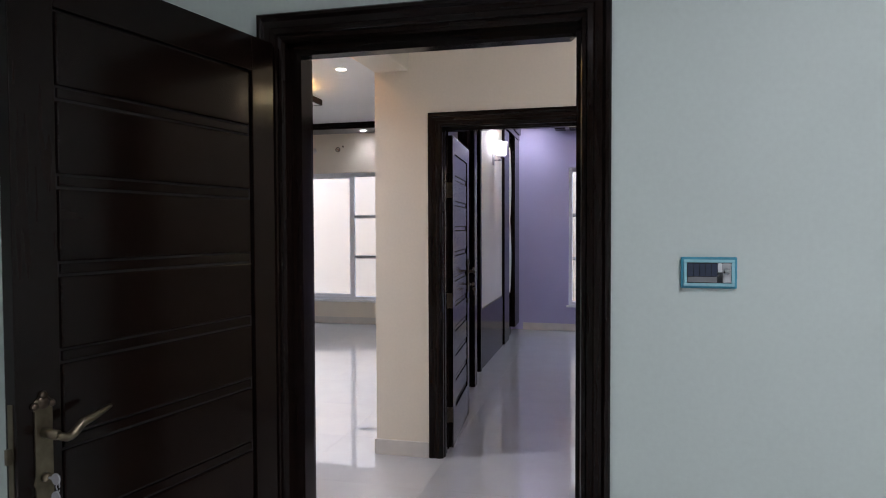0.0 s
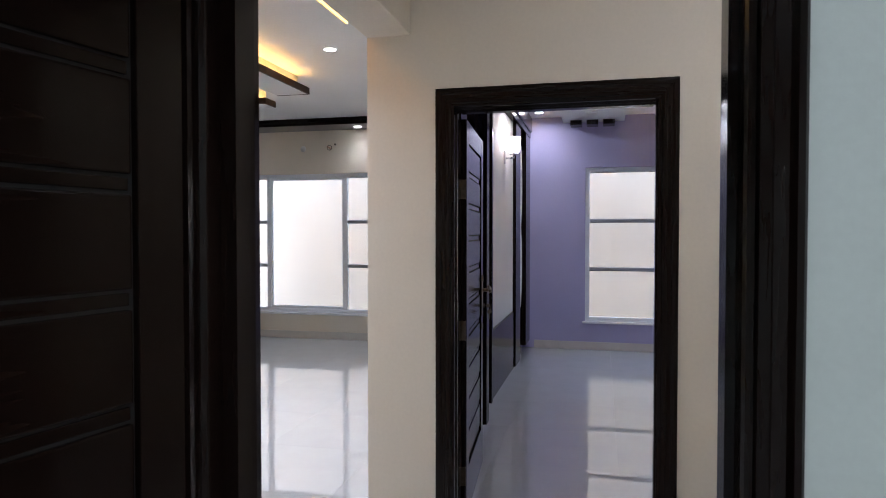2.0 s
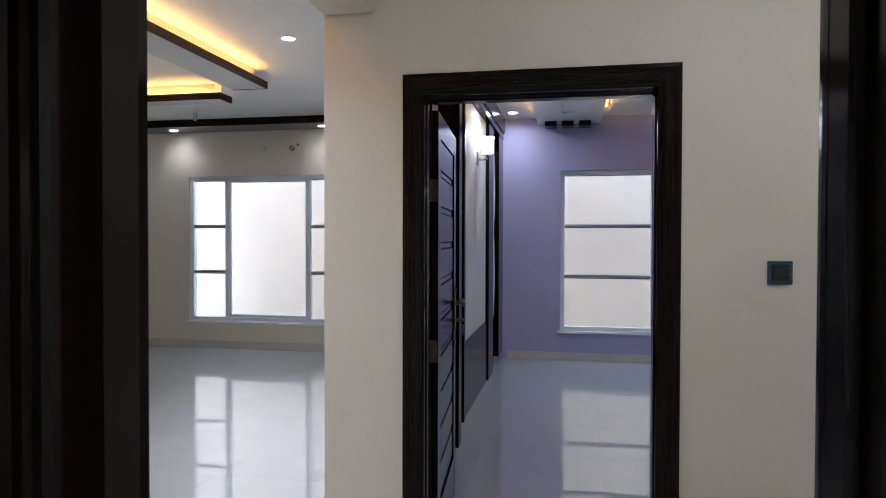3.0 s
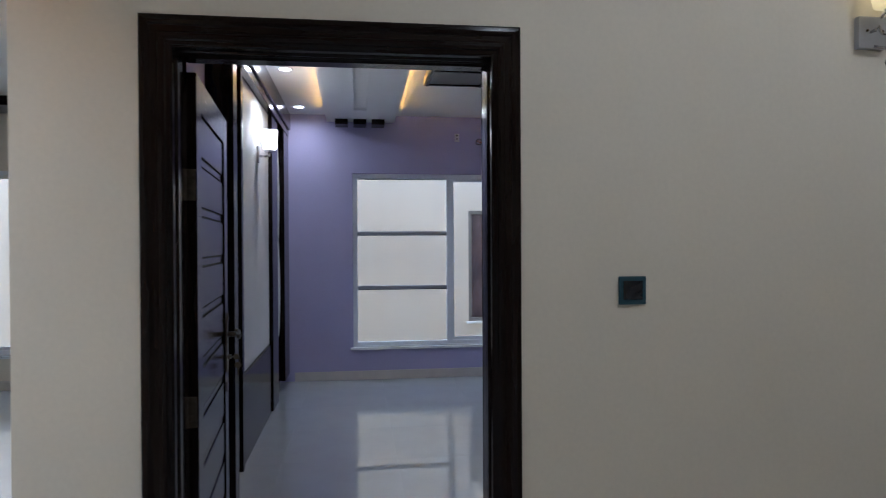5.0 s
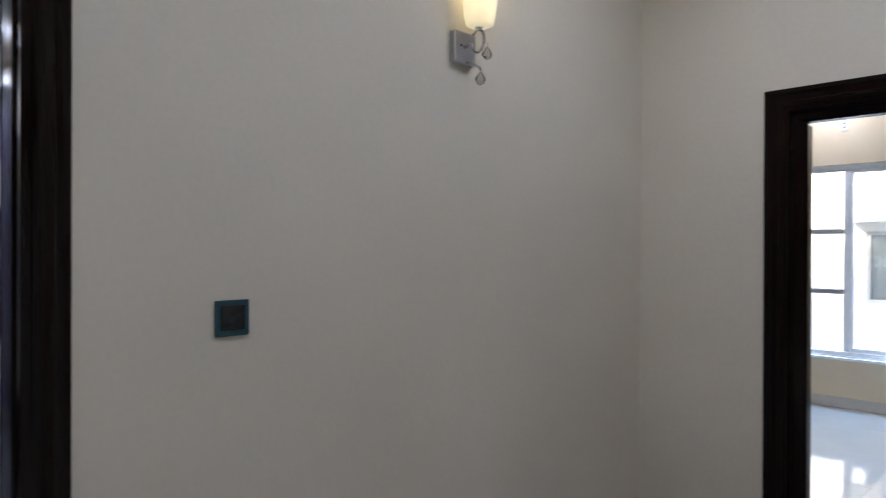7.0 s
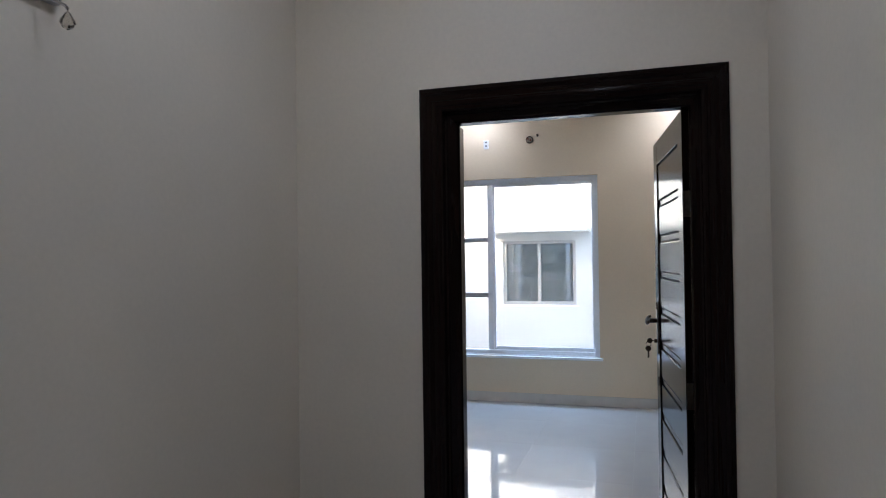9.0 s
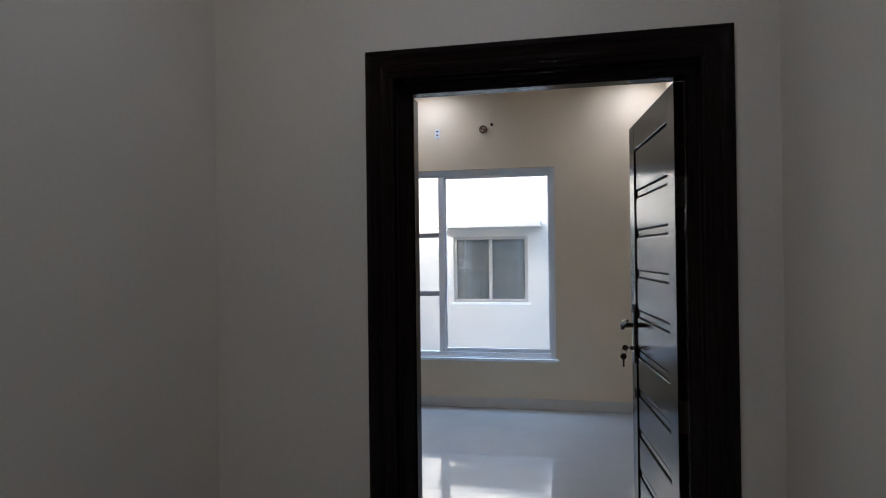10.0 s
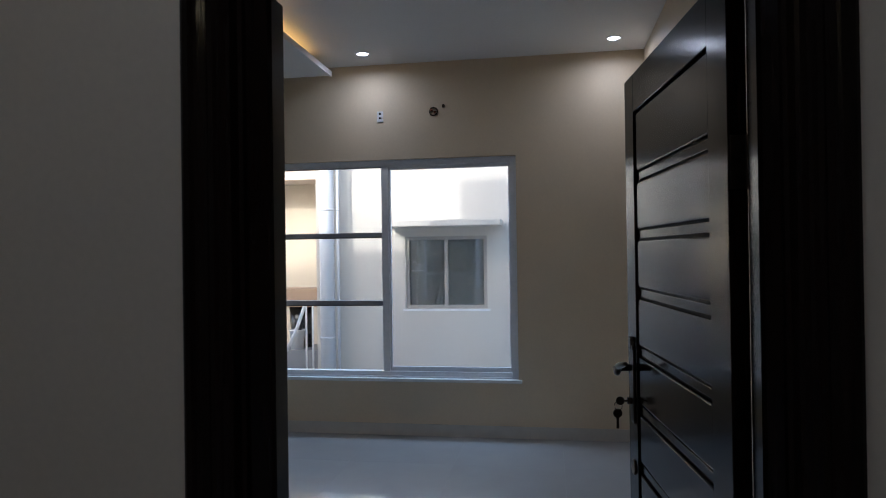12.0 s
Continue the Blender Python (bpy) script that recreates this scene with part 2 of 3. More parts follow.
# outer wall with the two north windows
solid("wall_north", [(-6.5, -5.44, 9.43, 9.63, 0, SLAB), (-5.44, -3.16, 9.43, 9.63, 0, 0.335), (-5.44, -3.16, 9.43, 9.63, 2.33, SLAB), (-3.16, -1.30, 9.43, 9.63, 0, SLAB)],
      [CREAM, FACADE], "cream outer wall of the living area", "wall", by_normal={("y", 1): 1})
solid("wall_north_lilac", [(-1.30, -0.42, 9.43, 9.63, 0, SLAB), (-0.42, 1.80, 9.43, 9.63, 0, 0.335), (-0.42, 1.80, 9.43, 9.63, 2.33, SLAB), (1.80, 4.2, 9.43, 9.63, 0, SLAB)],
      [LILAC, FACADE], "lilac painted outer wall", "wall", by_normal={("y", 1): 1})
solid("wall_lilac_side", [(4.0, 4.2, 5.7, 9.43, 0, SLAB)], [LILAC, FACADE], "lilac painted side wall", "wall", by_normal={("x", 1): 1})
solid("wall_bedroom_north", [(2.76, 7.04, 5.52, 5.7, 0, SLAB)], [CREAM_WARM, LILAC], "cream bedroom wall", "wall", by_normal={("y", 1): 1})
solid("wall_bedroom_south", [(2.58, 7.24, 1.72, 1.90, 0, SLAB)], [CREAM_WARM], "cream bedroom wall", "wall")
solid("wall_east", [(7.04, 7.24, 1.90, 2.953, 0, SLAB), (7.04, 7.24, 2.953, 5.168, 0, 0.46), (7.04, 7.24, 2.953, 5.168, 2.375, SLAB), (7.04, 7.24, 5.168, 5.7, 0, SLAB)],
      [CREAM_WARM, FACADE], "cream outer wall of the bedroom", "wall", by_normal={("x", 1): 1})
# unseen walls added below the roof extension that shades the east house
solid("wall_side_east", [(7.04, 7.24, 5.7, 9.63, 0, SLAB), (4.2, 7.04, 9.43, 9.63, 0, SLAB)], [FACADE], "unseen rendered wall added under the roof extension", "wall")
solid("wall_west", [(-6.7, -6.5, -3.2, 9.63, 0, SLAB)], [CREAM], "cream end wall", "wall")
solid("wall_first_room_east", [(2.2, 2.4, -3.2, 1.90, 0, SLAB)], [AQUA], "pale aqua side wall", "wall")
solid("wall_first_room_west", [(-3.4, -3.2, -3.0, 1.90, 0, SLAB)], [AQUA], "pale aqua side wall", "wall")
solid("wall_south", [(-6.5, -1.2, -3.2, -3.0, 0, SLAB), (1.4, 2.2, -3.2, -3.0, 0, SLAB), (-1.2, 1.4, -3.2, -3.0, 0, SLAB)],
      [AQUA], "pale aqua outer wall", "wall")
# extension, roof block and parapet are unseen, added to shade the neighbours' walls
solid("roof_slab", [(-6.8, 2.6, -3.3, 9.75, SLAB, 3.5), (2.6, 7.35, 1.6, 5.85, SLAB, 3.5), (2.6, 7.35, 5.85, 9.75, SLAB, 3.5), (5.2, 7.32, 1.7, 6.2, 3.5, 4.5), (-6.8, 5.2, 9.55, 9.74, 3.5, 4.1)], [FACADE], "flat concrete roof slab with unseen block, extension and parapet added for shade", "roof")
solid("ceiling_first_room", [(-3.2, 2.2, -3.0, 1.90, 3.0, 3.04)], [WHITE], "plain white ceiling", "ceiling")
solid("ceiling_living", [(-6.5, -1.355, 2.08, 9.43, 3.02, 3.06)], [WHITE], "white gypsum false ceiling", "ceiling")
solid("ceiling_lobby", [(-1.125, 2.58, 2.08, 3.90, 3.02, 3.06)], [WHITE], "plain white lobby ceiling", "ceiling")
solid("ceiling_lilac", [(-1.235, 4.0, 4.08, 9.43, 2.985, 3.03)], [WHITE], "white gypsum false ceiling", "ceiling")
solid("ceiling_bedroom", [(2.76, 7.04, 1.90, 5.52, 3.20, 3.24)], [WHITE], "plain white bedroom ceiling", "ceiling")
solid("ground", [(-400, 400, -400, 400, -0.75, -0.45)], [EARTH], "flat concrete ground outside", "ground")

# dropped beam between lobby and living area, its lobby side rounded at the wall
bm = bmesh.new()
box(bm, -1.355, -1.125, 2.08, 3.90, 2.47, 3.30, 0.012)
box(bm, -1.475, -1.357, 2.08, 3.90, 2.60, 2.64, 0.003)
lobby_beam = part("ceiling_beam", bm, CREAM)
tagged(lobby_beam, "cream plastered dropped ceiling beam", "beam", kind="structure")
bm = bmesh.new()
box(bm, -1.468, -1.458, 2.10, 3.90, 2.551, 2.598, 0.001)
strip = part("led_strip", bm, LED_DIM)
tagged(strip, "thin warm glowing strip light along the beam", "strip light")

# skirtings
def skirting(boxes):
    solid("baseboard", boxes, [SKIRT], "low cream tile skirting", "baseboard", bevel=0.003)


skirting([(-1.365, -1.002, 3.888, 3.898, 0, 0.10), (0.133, 2.57, 3.888, 3.898, 0, 0.10)])
skirting([(-1.367, -1.357, 3.888, 9.42, 0, 0.10)])
skirting([(-6.49, -1.37, 9.418, 9.428, 0, 0.10)])
skirting([(-1.07, 3.99, 9.418, 9.428, 0, 0.10)])
skirting([(2.568, 2.578, 3.348, 3.88, 0, 0.10)])
skirting([(7.028, 7.038, 1.91, 5.51, 0, 0.10)])
skirting([(2.77, 7.02, 1.902, 1.912, 0, 0.10)])
skirting([(0.115, 2.19, 1.888, 1.898, 0, 0.10)])


# ---- doors ----
# section of the frame: outward from the clear opening, and depth from the front of the wall
def section(stop, lip):
    """stop and lip: how far the middle and the front of the lining stand outside the clear opening."""
    back = max(0.012, stop + 0.016)
    return [(0.107, -0.0009), (0.107, -0.0081), (0.101, -0.0117), (0.090, -0.0131), (0.080, -0.0113), (0.075, -0.0077), (0.058, -0.0067), (0.053, -0.0099),
            (0.044, -0.0108), (0.036, -0.0090), (0.032, -0.0045), (0.022, -0.0027), (0.016 + lip, 0.002), (0.014 + lip, 0.030), (0.008 + lip, 0.036), (0.008 + lip, 0.052),
            (stop + 0.006, 0.058), (stop, 0.066), (stop, 0.122), (back, 0.124), (back, 0.176), (0.020, 0.186), (0.032, 0.188), (0.036, 0.200), (0.053, 0.204),
            (0.058, 0.196), (0.080, 0.196), (0.090, 0.206), (0.101, 0.204), (0.107, 0.196), (0.107, 0.182), (back + 0.016, 0.181), (back + 0.016, -0.0005)]


def frame_piece(bm, corners, SECTION):
    """Sweeps the section between two mitred ends; corners: function (u, v) -> point, one for each end."""
    ends = [[bm.verts.new(c(u, v)) for u, v in SECTION] for c in corners]
    n = len(SECTION)
    for i in range(n):
        bm.faces.new((ends[0][i], ends[0][(i + 1) % n], ends[1][(i + 1) % n], ends[1][i]))
    bm.faces.new(ends[0])
    bm.faces.new(ends[1][::-1])


def door_frame(name, at, width, top, label, stops=(0.0, 0.0, 0.0), lips=(0.0, 0.0, 0.0)):
    """The front of the frame faces local -y; the opening runs from x 0 to width."""
    f = thing(name, label, "door frame", at, "structure")
    ends = [lambda u, v: (-u, v, 0.0), lambda u, v: (-u, v, top + u), lambda u, v: (width + u, v, top + u), lambda u, v: (width + u, v, 0.0)]
    for (piece, a, b, mat), stop, lip in zip((("jamb", 0, 1, WOOD_V), ("header", 1, 2, WOOD_X), ("jamb", 2, 3, WOOD_V)), stops, lips):
        bm = bmesh.new()
        frame_piece(bm, (ends[a], ends[b]), section(stop, lip))
        part(piece, bm, mat, f)
    return f


def lever(bm, side, y0):
    """A scrolled lever handle; it points along +x on the face at y0, on the given side."""
    s = side
    tube(bm, (0, y0, 0), (0, y0 + s * 0.045, 0), 0.011)
    pts, rs = [], []
    for i in range(15):
        k = i / 14
        pts.append((0.135 * k, y0 + s * (0.047 + 0.004 * math.sin(k * 3.1)), 0.034 * k - (0.016 * math.sin(math.pi * k / 0.4) if k < 0.4 else 0.0)))
        rs.append(0.0092 * (1 - 0.45 * k ** 4) + 0.0015 * math.sin(k * 3.1))
    sweep(bm, pts, rs)


def door_leaf(name, at, width, height, metal, label, mirror=False, key_side=1, pitch=0.171, low_z=0.0, first=0.0):
    """A leaf from its hinge edge at x 0; thickness from y 0 to 0.036; z from 0."""
    leaf = thing(name, label, "door", at, "structure")
    T, ST = 0.036, 0.105
    top_panel = height - 0.112
    for x0, x1 in ((0, ST), (width - ST, width)):
        bm = bmesh.new()
        box(bm, x0, x1, 0, T, 0, height, 0.002)
        part("stile", bm, WOOD_V, leaf)
    bm = bmesh.new()
    box(bm, ST, width - ST, 0.0005, T - 0.0005, top_panel, height, 0.002)
    part("top_rail", bm, WOOD_X, leaf)
    board = pitch - 0.036
    n = int((top_panel - 0.13) // pitch)
    low = top_panel - n * pitch - first
    bm = bmesh.new()
    box(bm, ST, width - ST, 0.0005, T - 0.0005, 0, low - 0.006, 0.002)
    part("bottom_rail", bm, WOOD_X, leaf)
    bm = bmesh.new()
    box(bm, ST - 0.004, width - ST + 0.004, 0.015, T - 0.015, low - 0.01, top_panel + 0.004)
    part("core", bm, GAP, leaf)
    for i in range(n):
        z1 = top_panel - i * pitch - 0.006 - first
        over = 0 if i else first
        bm = bmesh.new()
        box(bm, ST + 0.009, width - ST - 0.009, 0.005, T - 0.005, z1 - board, z1 + over, 0.0045)
        part("panel_board", bm, WOOD_X, leaf)
        if i < n - 1:
            bm = bmesh.new()
            box(bm, ST + 0.013, width - ST - 0.013, 0.009, T - 0.009, z1 - pitch + 0.007, z1 - board - 0.006, 0.002)
            part("slat", bm, WOOD_X, leaf)
    hx = width - 0.060
    lz = 1.0 + low_z
    for s, y0 in ((1, T), (-1, 0)):
        bm = bmesh.new()
        ya, yb = (y0, y0 + 0.005) if s > 0 else (y0 - 0.005, y0)
        box(bm, hx - 0.021, hx + 0.021, ya, yb, lz - 0.1000, lz + 0.1200, 0.002)
        tube(bm, (hx, y0 + s * 0.001, lz + 0.1250), (hx, y0 + s * 0.005, lz + 0.1250), 0.024, 0.021)
        tube(bm, (hx, y0 + s * 0.001, 0.895), (hx, y0 + s * 0.005, 0.895), 0.024, 0.021)
        plate = part("handle_plate", bm, metal, leaf, "worn metal lock plate")
        bm = bmesh.new()
        for dx, dz, rr in ((-0.020, 0.128, 0.009), (0.020, 0.128, 0.009), (0.0, 0.150, 0.010), (0.0, 0.134, 0.017)):
            tube(bm, (hx + dx, y0 + s * 0.002, lz + dz), (hx + dx, y0 + s * 0.008, lz + dz), rr, rr * 0.8)
        part("finial", bm, BRONZE, plate, "dark trefoil top of the plate", smooth=True)
        bm = bmesh.new()
        lever(bm, s, 0)
        bmesh.ops.rotate(bm, cent=(0, 0, 0), matrix=Matrix.Rotation(math.pi, 3, "Y") , verts=bm.verts)
        for v in bm.verts:
            v.co.z = -v.co.z
        bmesh.ops.translate(bm, vec=(hx, y0 + s * 0.004, lz + 0.0650), verts=bm.verts)
        part("lever", bm, metal, plate, smooth=True)
        bm = bmesh.new()
        tube(bm, (hx, y0 + s * 0.003, lz - 0.0350), (hx, y0 + s * 0.018, lz - 0.0350), 0.0105)
        part("lock_cylinder", bm, metal, plate, smooth=True)
        if s == key_side:
            bm = bmesh.new()
            tube(bm, (hx, y0 + s * 0.018, lz - 0.0350), (hx, y0 + s * 0.030, lz - 0.0350), 0.003)
            tube(bm, (hx - 0.0016, y0 + s * 0.040, lz - 0.0350), (hx + 0.0016, y0 + s * 0.040, lz - 0.0350), 0.013)
            ring = [(hx + 0.004 * math.cos(a), y0 + s * 0.046 + 0.011 * math.cos(a), lz - 0.0500 + 0.013 * math.sin(a)) for a in [i * math.pi / 6 for i in range(12)]]
            sweep(bm, ring, 0.0012, 6)
            tube(bm, (hx + 0.004, y0 + s * 0.047, lz - 0.0740), (hx + 0.007, y0 + s * 0.047, lz - 0.0740), 0.014)
            box(bm, hx + 0.004, hx + 0.0065, y0 + s * 0.047 - 0.004, y0 + s * 0.047 + 0.004, lz - 0.1200, lz - 0.0860, 0.0005)
            part("key", bm, SATIN if metal is BRASS else metal, plate, "pair of keys on a ring in the lock")
    bm = bmesh.new()
    box(bm, width - 0.0002, width + 0.002, 0.010, T - 0.010, lz - 0.1000, lz + 0.1400, 0.0008)
    box(bm, width, width + 0.013, 0.013, T - 0.013, lz + 0.0100, lz + 0.0450, 0.002)
    part("latch_plate", bm, metal, leaf, "brass edge plate with latch")
    for z in (0.22, 0.98, height - 0.36):
        bm = bmesh.new()
        box(bm, -0.0025, 0.0005, 0.004, T - 0.004, z - 0.05, z + 0.05, 0.001)
        for k in (-0.032, -0.011, 0.011, 0.032):
            tube(bm, (-0.004, 0.012 if k * z > 0 else 0.024, z + k), (-0.001, 0.012 if k * z > 0 else 0.024, z + k), 0.004, seg=8)
        tube(bm, (-0.006, 0.0 if not mirror else T, z - 0.05), (-0.006, 0.0 if not mirror else T, z + 0.05), 0.0055, seg=10)
        part("hinge", bm, metal, leaf)
    return leaf


# first doorway: its leaf swings towards the first room, so the frame's front faces the lobby
door_frame("door_frame_1", pose(0.003, 2.08, 0, 0, 0, 180), 0.956, 2.090, "dark-stained moulded wooden door frame to the first room", (0.0, -0.020, -0.022), (-0.005, 0.0, -0.024))
door_leaf("door_1", pose(-1.021, 1.866, 0.012, 0, 0, -100.2), 0.885, 2.078, BRASS, "open dark-stained wooden door with level boards and brass handle", pitch=0.203, low_z=-0.06)
# second doorway, to the lilac room
door_frame("door_frame_2", pose(-0.893, 3.90, 0), 0.917, 2.093, "dark-stained moulded wooden door frame to the lilac room", (0.017, 0.0, 0.010))
door_leaf("door_2", pose(-0.884, 4.088, 0.012, 0, 0, 94.5), 0.86, 2.07, BRONZE, "open dark-stained wooden door with level boards, beside panelled wall", mirror=True, key_side=-1, low_z=0.06)
# third doorway, to the bedroom
door_frame("door_frame_3", pose(2.58, 3.239, 0, 0, 0, -90), 0.927, 2.093, "dark-stained moulded wooden door frame to the bedroom", (-0.038, -0.024, -0.023))
door_leaf("door_3", pose(2.757, 2.320, 0.012, 0, 0, 6.3), 0.835, 2.07, BRONZE, "open dark-stained wooden door with level boards and keys in lock", low_z=0.13, first=0.034)


# ---- windows ----
def window(name, at, width, z0, z1, bays, label, sill_out=0.03):
    """Local x along the wall, +y outwards; bays: (x0, x1, 'bars' or 'sash')."""
    w = thing(name, label, "window", at, "structure")
    F, y0, y1 = 0.052, 0.030, 0.095
    for a, b in ((0, F), (width - F, width)):
        bm = bmesh.new()
        box(bm, a, b, y0, y1, z0, z1, 0.003)
        part("frame_post", bm, ALU, w)
    for a, b in ((z0, z0 + F), (z1 - F, z1)):
        bm = bmesh.new()
        box(bm, F, width - F, y0, y1, a, b, 0.003)
        box(bm, F, width - F, y0 - 0.012, y0 + 0.004, (a if a == z0 else b - 0.012), (a + 0.012 if a == z0 else b), 0.002)
        part("frame_rail", bm, ALU, w)
    for i, (a, b, kind) in enumerate(bays):
        if i:
            bm = bmesh.new()
            box(bm, bays[i - 1][1], a, y0 + 0.002, y1 - 0.004, z0 + F, z1 - F, 0.003)
            part("mullion", bm, ALU, w)
        za, zb = z0 + F, z1 - F
        if kind == "bars":
            h = (zb - za) / 3
            for k in (1, 2):
                bm = bmesh.new()
                box(bm, a, b, y0 + 0.012, y1 - 0.012, za + k * h - 0.019, za + k * h + 0.019, 0.003)
                part("glazing_bar", bm, ALU_BAR, w)
            for k in range(3):
                bm = bmesh.new()
                box(bm, a + 0.001, b - 0.001, 0.060, 0.064, za + k * h + (0.019 if k else 0.001), za + (k + 1) * h - (0.019 if k < 2 else 0.001))
                pane = part("pane", bm, GLASS, w)
                pane.visible_shadow = False
                bm = bmesh.new()
                zt = za + (k + 1) * h - (0.019 if k < 2 else 0.001)
                box(bm, a + 0.001, b - 0.001, 0.050, 0.058, zt - 0.010, zt)
                part("gasket", bm, ALU_DARK, w)
        else:
            S = 0.030
            for c, d in ((a, a + S * 0.6), (b - S * 0.6, b)):
                bm = bmesh.new()
                box(bm, c, d, y0 + 0.018, y1 - 0.020, za, zb, 0.002)
                part("sash_stile", bm, ALU, w)
            for c, d in ((za, za + S * 1.3), (zb - S, zb)):
                bm = bmesh.new()
                box(bm, a + S * 0.6, b - S * 0.6, y0 + 0.018, y1 - 0.020, c, d, 0.002)
                part("sash_rail", bm, ALU, w)
            bm = bmesh.new()
            box(bm, a + S * 0.6, b - S * 0.6, 0.060, 0.064, za + S * 1.3, zb - S)
            pane = part("pane", bm, GLASS, w)
            pane.visible_shadow = False
            zm = (za + zb) / 2 - 0.02
            bm = bmesh.new()
            box(bm, a - 0.012, a + 0.012, y0 - 0.010, y0 + 0.018, zm - 0.035, zm + 0.035, 0.004)
            box(bm, a + 0.006, a + 0.026, y0 - 0.014, y0 + 0.002, zm - 0.008, zm + 0.022, 0.004)
            part("latch", bm, ALU, w, "grey sash latch")
    bm = bmesh.new()
    box(bm, -sill_out, width + sill_out, -sill_out, 0.20, z0 - 0.028, z0 - 0.001, 0.004)
    part("sill", bm, MARBLE, w, "white marble sill")
    return w


ALU_BAR = plain("grey_glazing_bar", (0.34, 0.35, 0.38), 0.4, 0.0, 0.04)
window("window_1", pose(-5.44, 9.43, 0), 2.28, 0.365, 2.328, [(0.055, 0.525, "bars"), (0.585, 1.695, "sash"), (1.755, 2.225, "bars")], "white aluminium window with a plain middle and barred sides")
window("window_2", pose(-0.42, 9.43, 0), 2.22, 0.365, 2.328, [(0.05, 1.075, "bars"), (1.14, 2.165, "sash")], "white aluminium sliding window in a lilac wall")
window("window_3", pose(7.04, 5.168, 0, 0, 0, -90), 2.215, 0.49, 2.373, [(0.05, 1.045, "bars"), (1.105, 2.165, "sash")], "white aluminium sliding window in a cream wall")


# ---- lamps ----
def downlight(x, y, z, watts, spread=120, label="round recessed ceiling spotlight, lit", group="ceiling spotlights"):
    d = thing("downlight", label, "ceiling light", pose(x, y, z), group=group)
    bm = bmesh.new()
    lathe(bm, [(0.046, 0.0), (0.046, -0.003), (0.052, -0.006), (0.062, -0.005), (0.066, 0.0)], (0, 0, -0.001))
    part("trim_ring", bm, PLASTIC, d, smooth=True)
    bm = bmesh.new()
    lathe(bm, [(0.0005, -0.002), (0.046, -0.002)], (0, 0, -0.001))
    part("diffuser", bm, LAMP, d, "glowing white lens")
    li = bpy.data.lights.new("downlight_beam", "AREA")
    li.shape, li.size, li.energy, li.color, li.spread = "DISK", 0.085, watts, (0.93, 0.95, 1.0), radians(spread)
    ob = new("downlight_beam", li)
    ob.matrix_world = look((x, y, z - 0.008), (x, y, z - 1))


def led_run(name, x0, x1, y0, y1, z, mat=LED, label="warm glowing strip light hidden in a ceiling cove"):
    bm = bmesh.new()
    box(bm, x0, x1, y0, y1, z, z + 0.010, 0.002)
    tagged(part(name, bm, mat), label, "strip light")


# ---- living area ceiling ----
def cove_panel(boxes, mats, label, lip=None):
    c = thing("ceiling_panel", label, "ceiling panel")
    for b in boxes:
        bm = bmesh.new()
        box(bm, *b, 0.003)
        part("panel", bm, mats[0], c)
    for b in lip or ():
        bm = bmesh.new()
        box(bm, *b, 0.002)
        part("fascia", bm, mats[1], c, "brown wooden edge")
    return c


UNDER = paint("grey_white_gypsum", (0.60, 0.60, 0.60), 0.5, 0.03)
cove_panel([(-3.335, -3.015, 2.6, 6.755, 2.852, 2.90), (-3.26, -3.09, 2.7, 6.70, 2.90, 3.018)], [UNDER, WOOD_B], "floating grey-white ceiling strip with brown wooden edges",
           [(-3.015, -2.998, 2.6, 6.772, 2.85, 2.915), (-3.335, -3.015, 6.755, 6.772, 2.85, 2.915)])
led_run("led_strip", -3.085, -3.06, 2.75, 6.66, 2.905)
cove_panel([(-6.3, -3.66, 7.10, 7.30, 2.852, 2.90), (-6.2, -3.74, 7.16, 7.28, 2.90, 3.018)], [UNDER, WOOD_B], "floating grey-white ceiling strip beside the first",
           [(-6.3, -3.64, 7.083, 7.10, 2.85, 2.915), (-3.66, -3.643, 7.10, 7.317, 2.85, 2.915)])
led_run("led_strip", -6.1, -3.75, 7.12, 7.145, 2.905)
led_run("led_strip", -3.725, -3.70, 7.13, 7.29, 2.905)
soffit = thing("window_soffit", "dark brown wooden box soffit above the window", "soffit", kind="structure")
bm = bmesh.new()
box(bm, -6.48, -1.37, 8.93, 8.948, 2.925, 3.018, 0.003)
part("fascia", bm, WOOD_X, soffit)
bm = bmesh.new()
box(bm, -6.48, -1.37, 8.95, 9.425, 2.93, 2.945, 0.002)
part("underside", bm, plain("grey_brown_board", (0.16, 0.15, 0.145), 0.4), soffit)
downlight(-2.41, 5.90, 3.02, 2.4)
downlight(-2.41, 3.2, 3.02, 1.7)
downlight(-5.5, 9.18, 2.93, 0.08)
downlight(-3.42, 9.18, 2.93, 0.08)
hook = thing("ceiling_cable", "short cream cable hanging from the ceiling", "cable", pose(-4.45, 7.98, 3.02))
bm = bmesh.new()
sweep(bm, [(0, 0, 0), (0.005, 0, -0.06), (-0.006, 0, -0.11)], 0.010)
part("cable", bm, PLASTIC, hook, smooth=True)
bm = bmesh.new()
box(bm, -0.024, 0.012, -0.012, 0.012, -0.205, -0.11, 0.006)
part("connector", bm, SKIRT, hook)


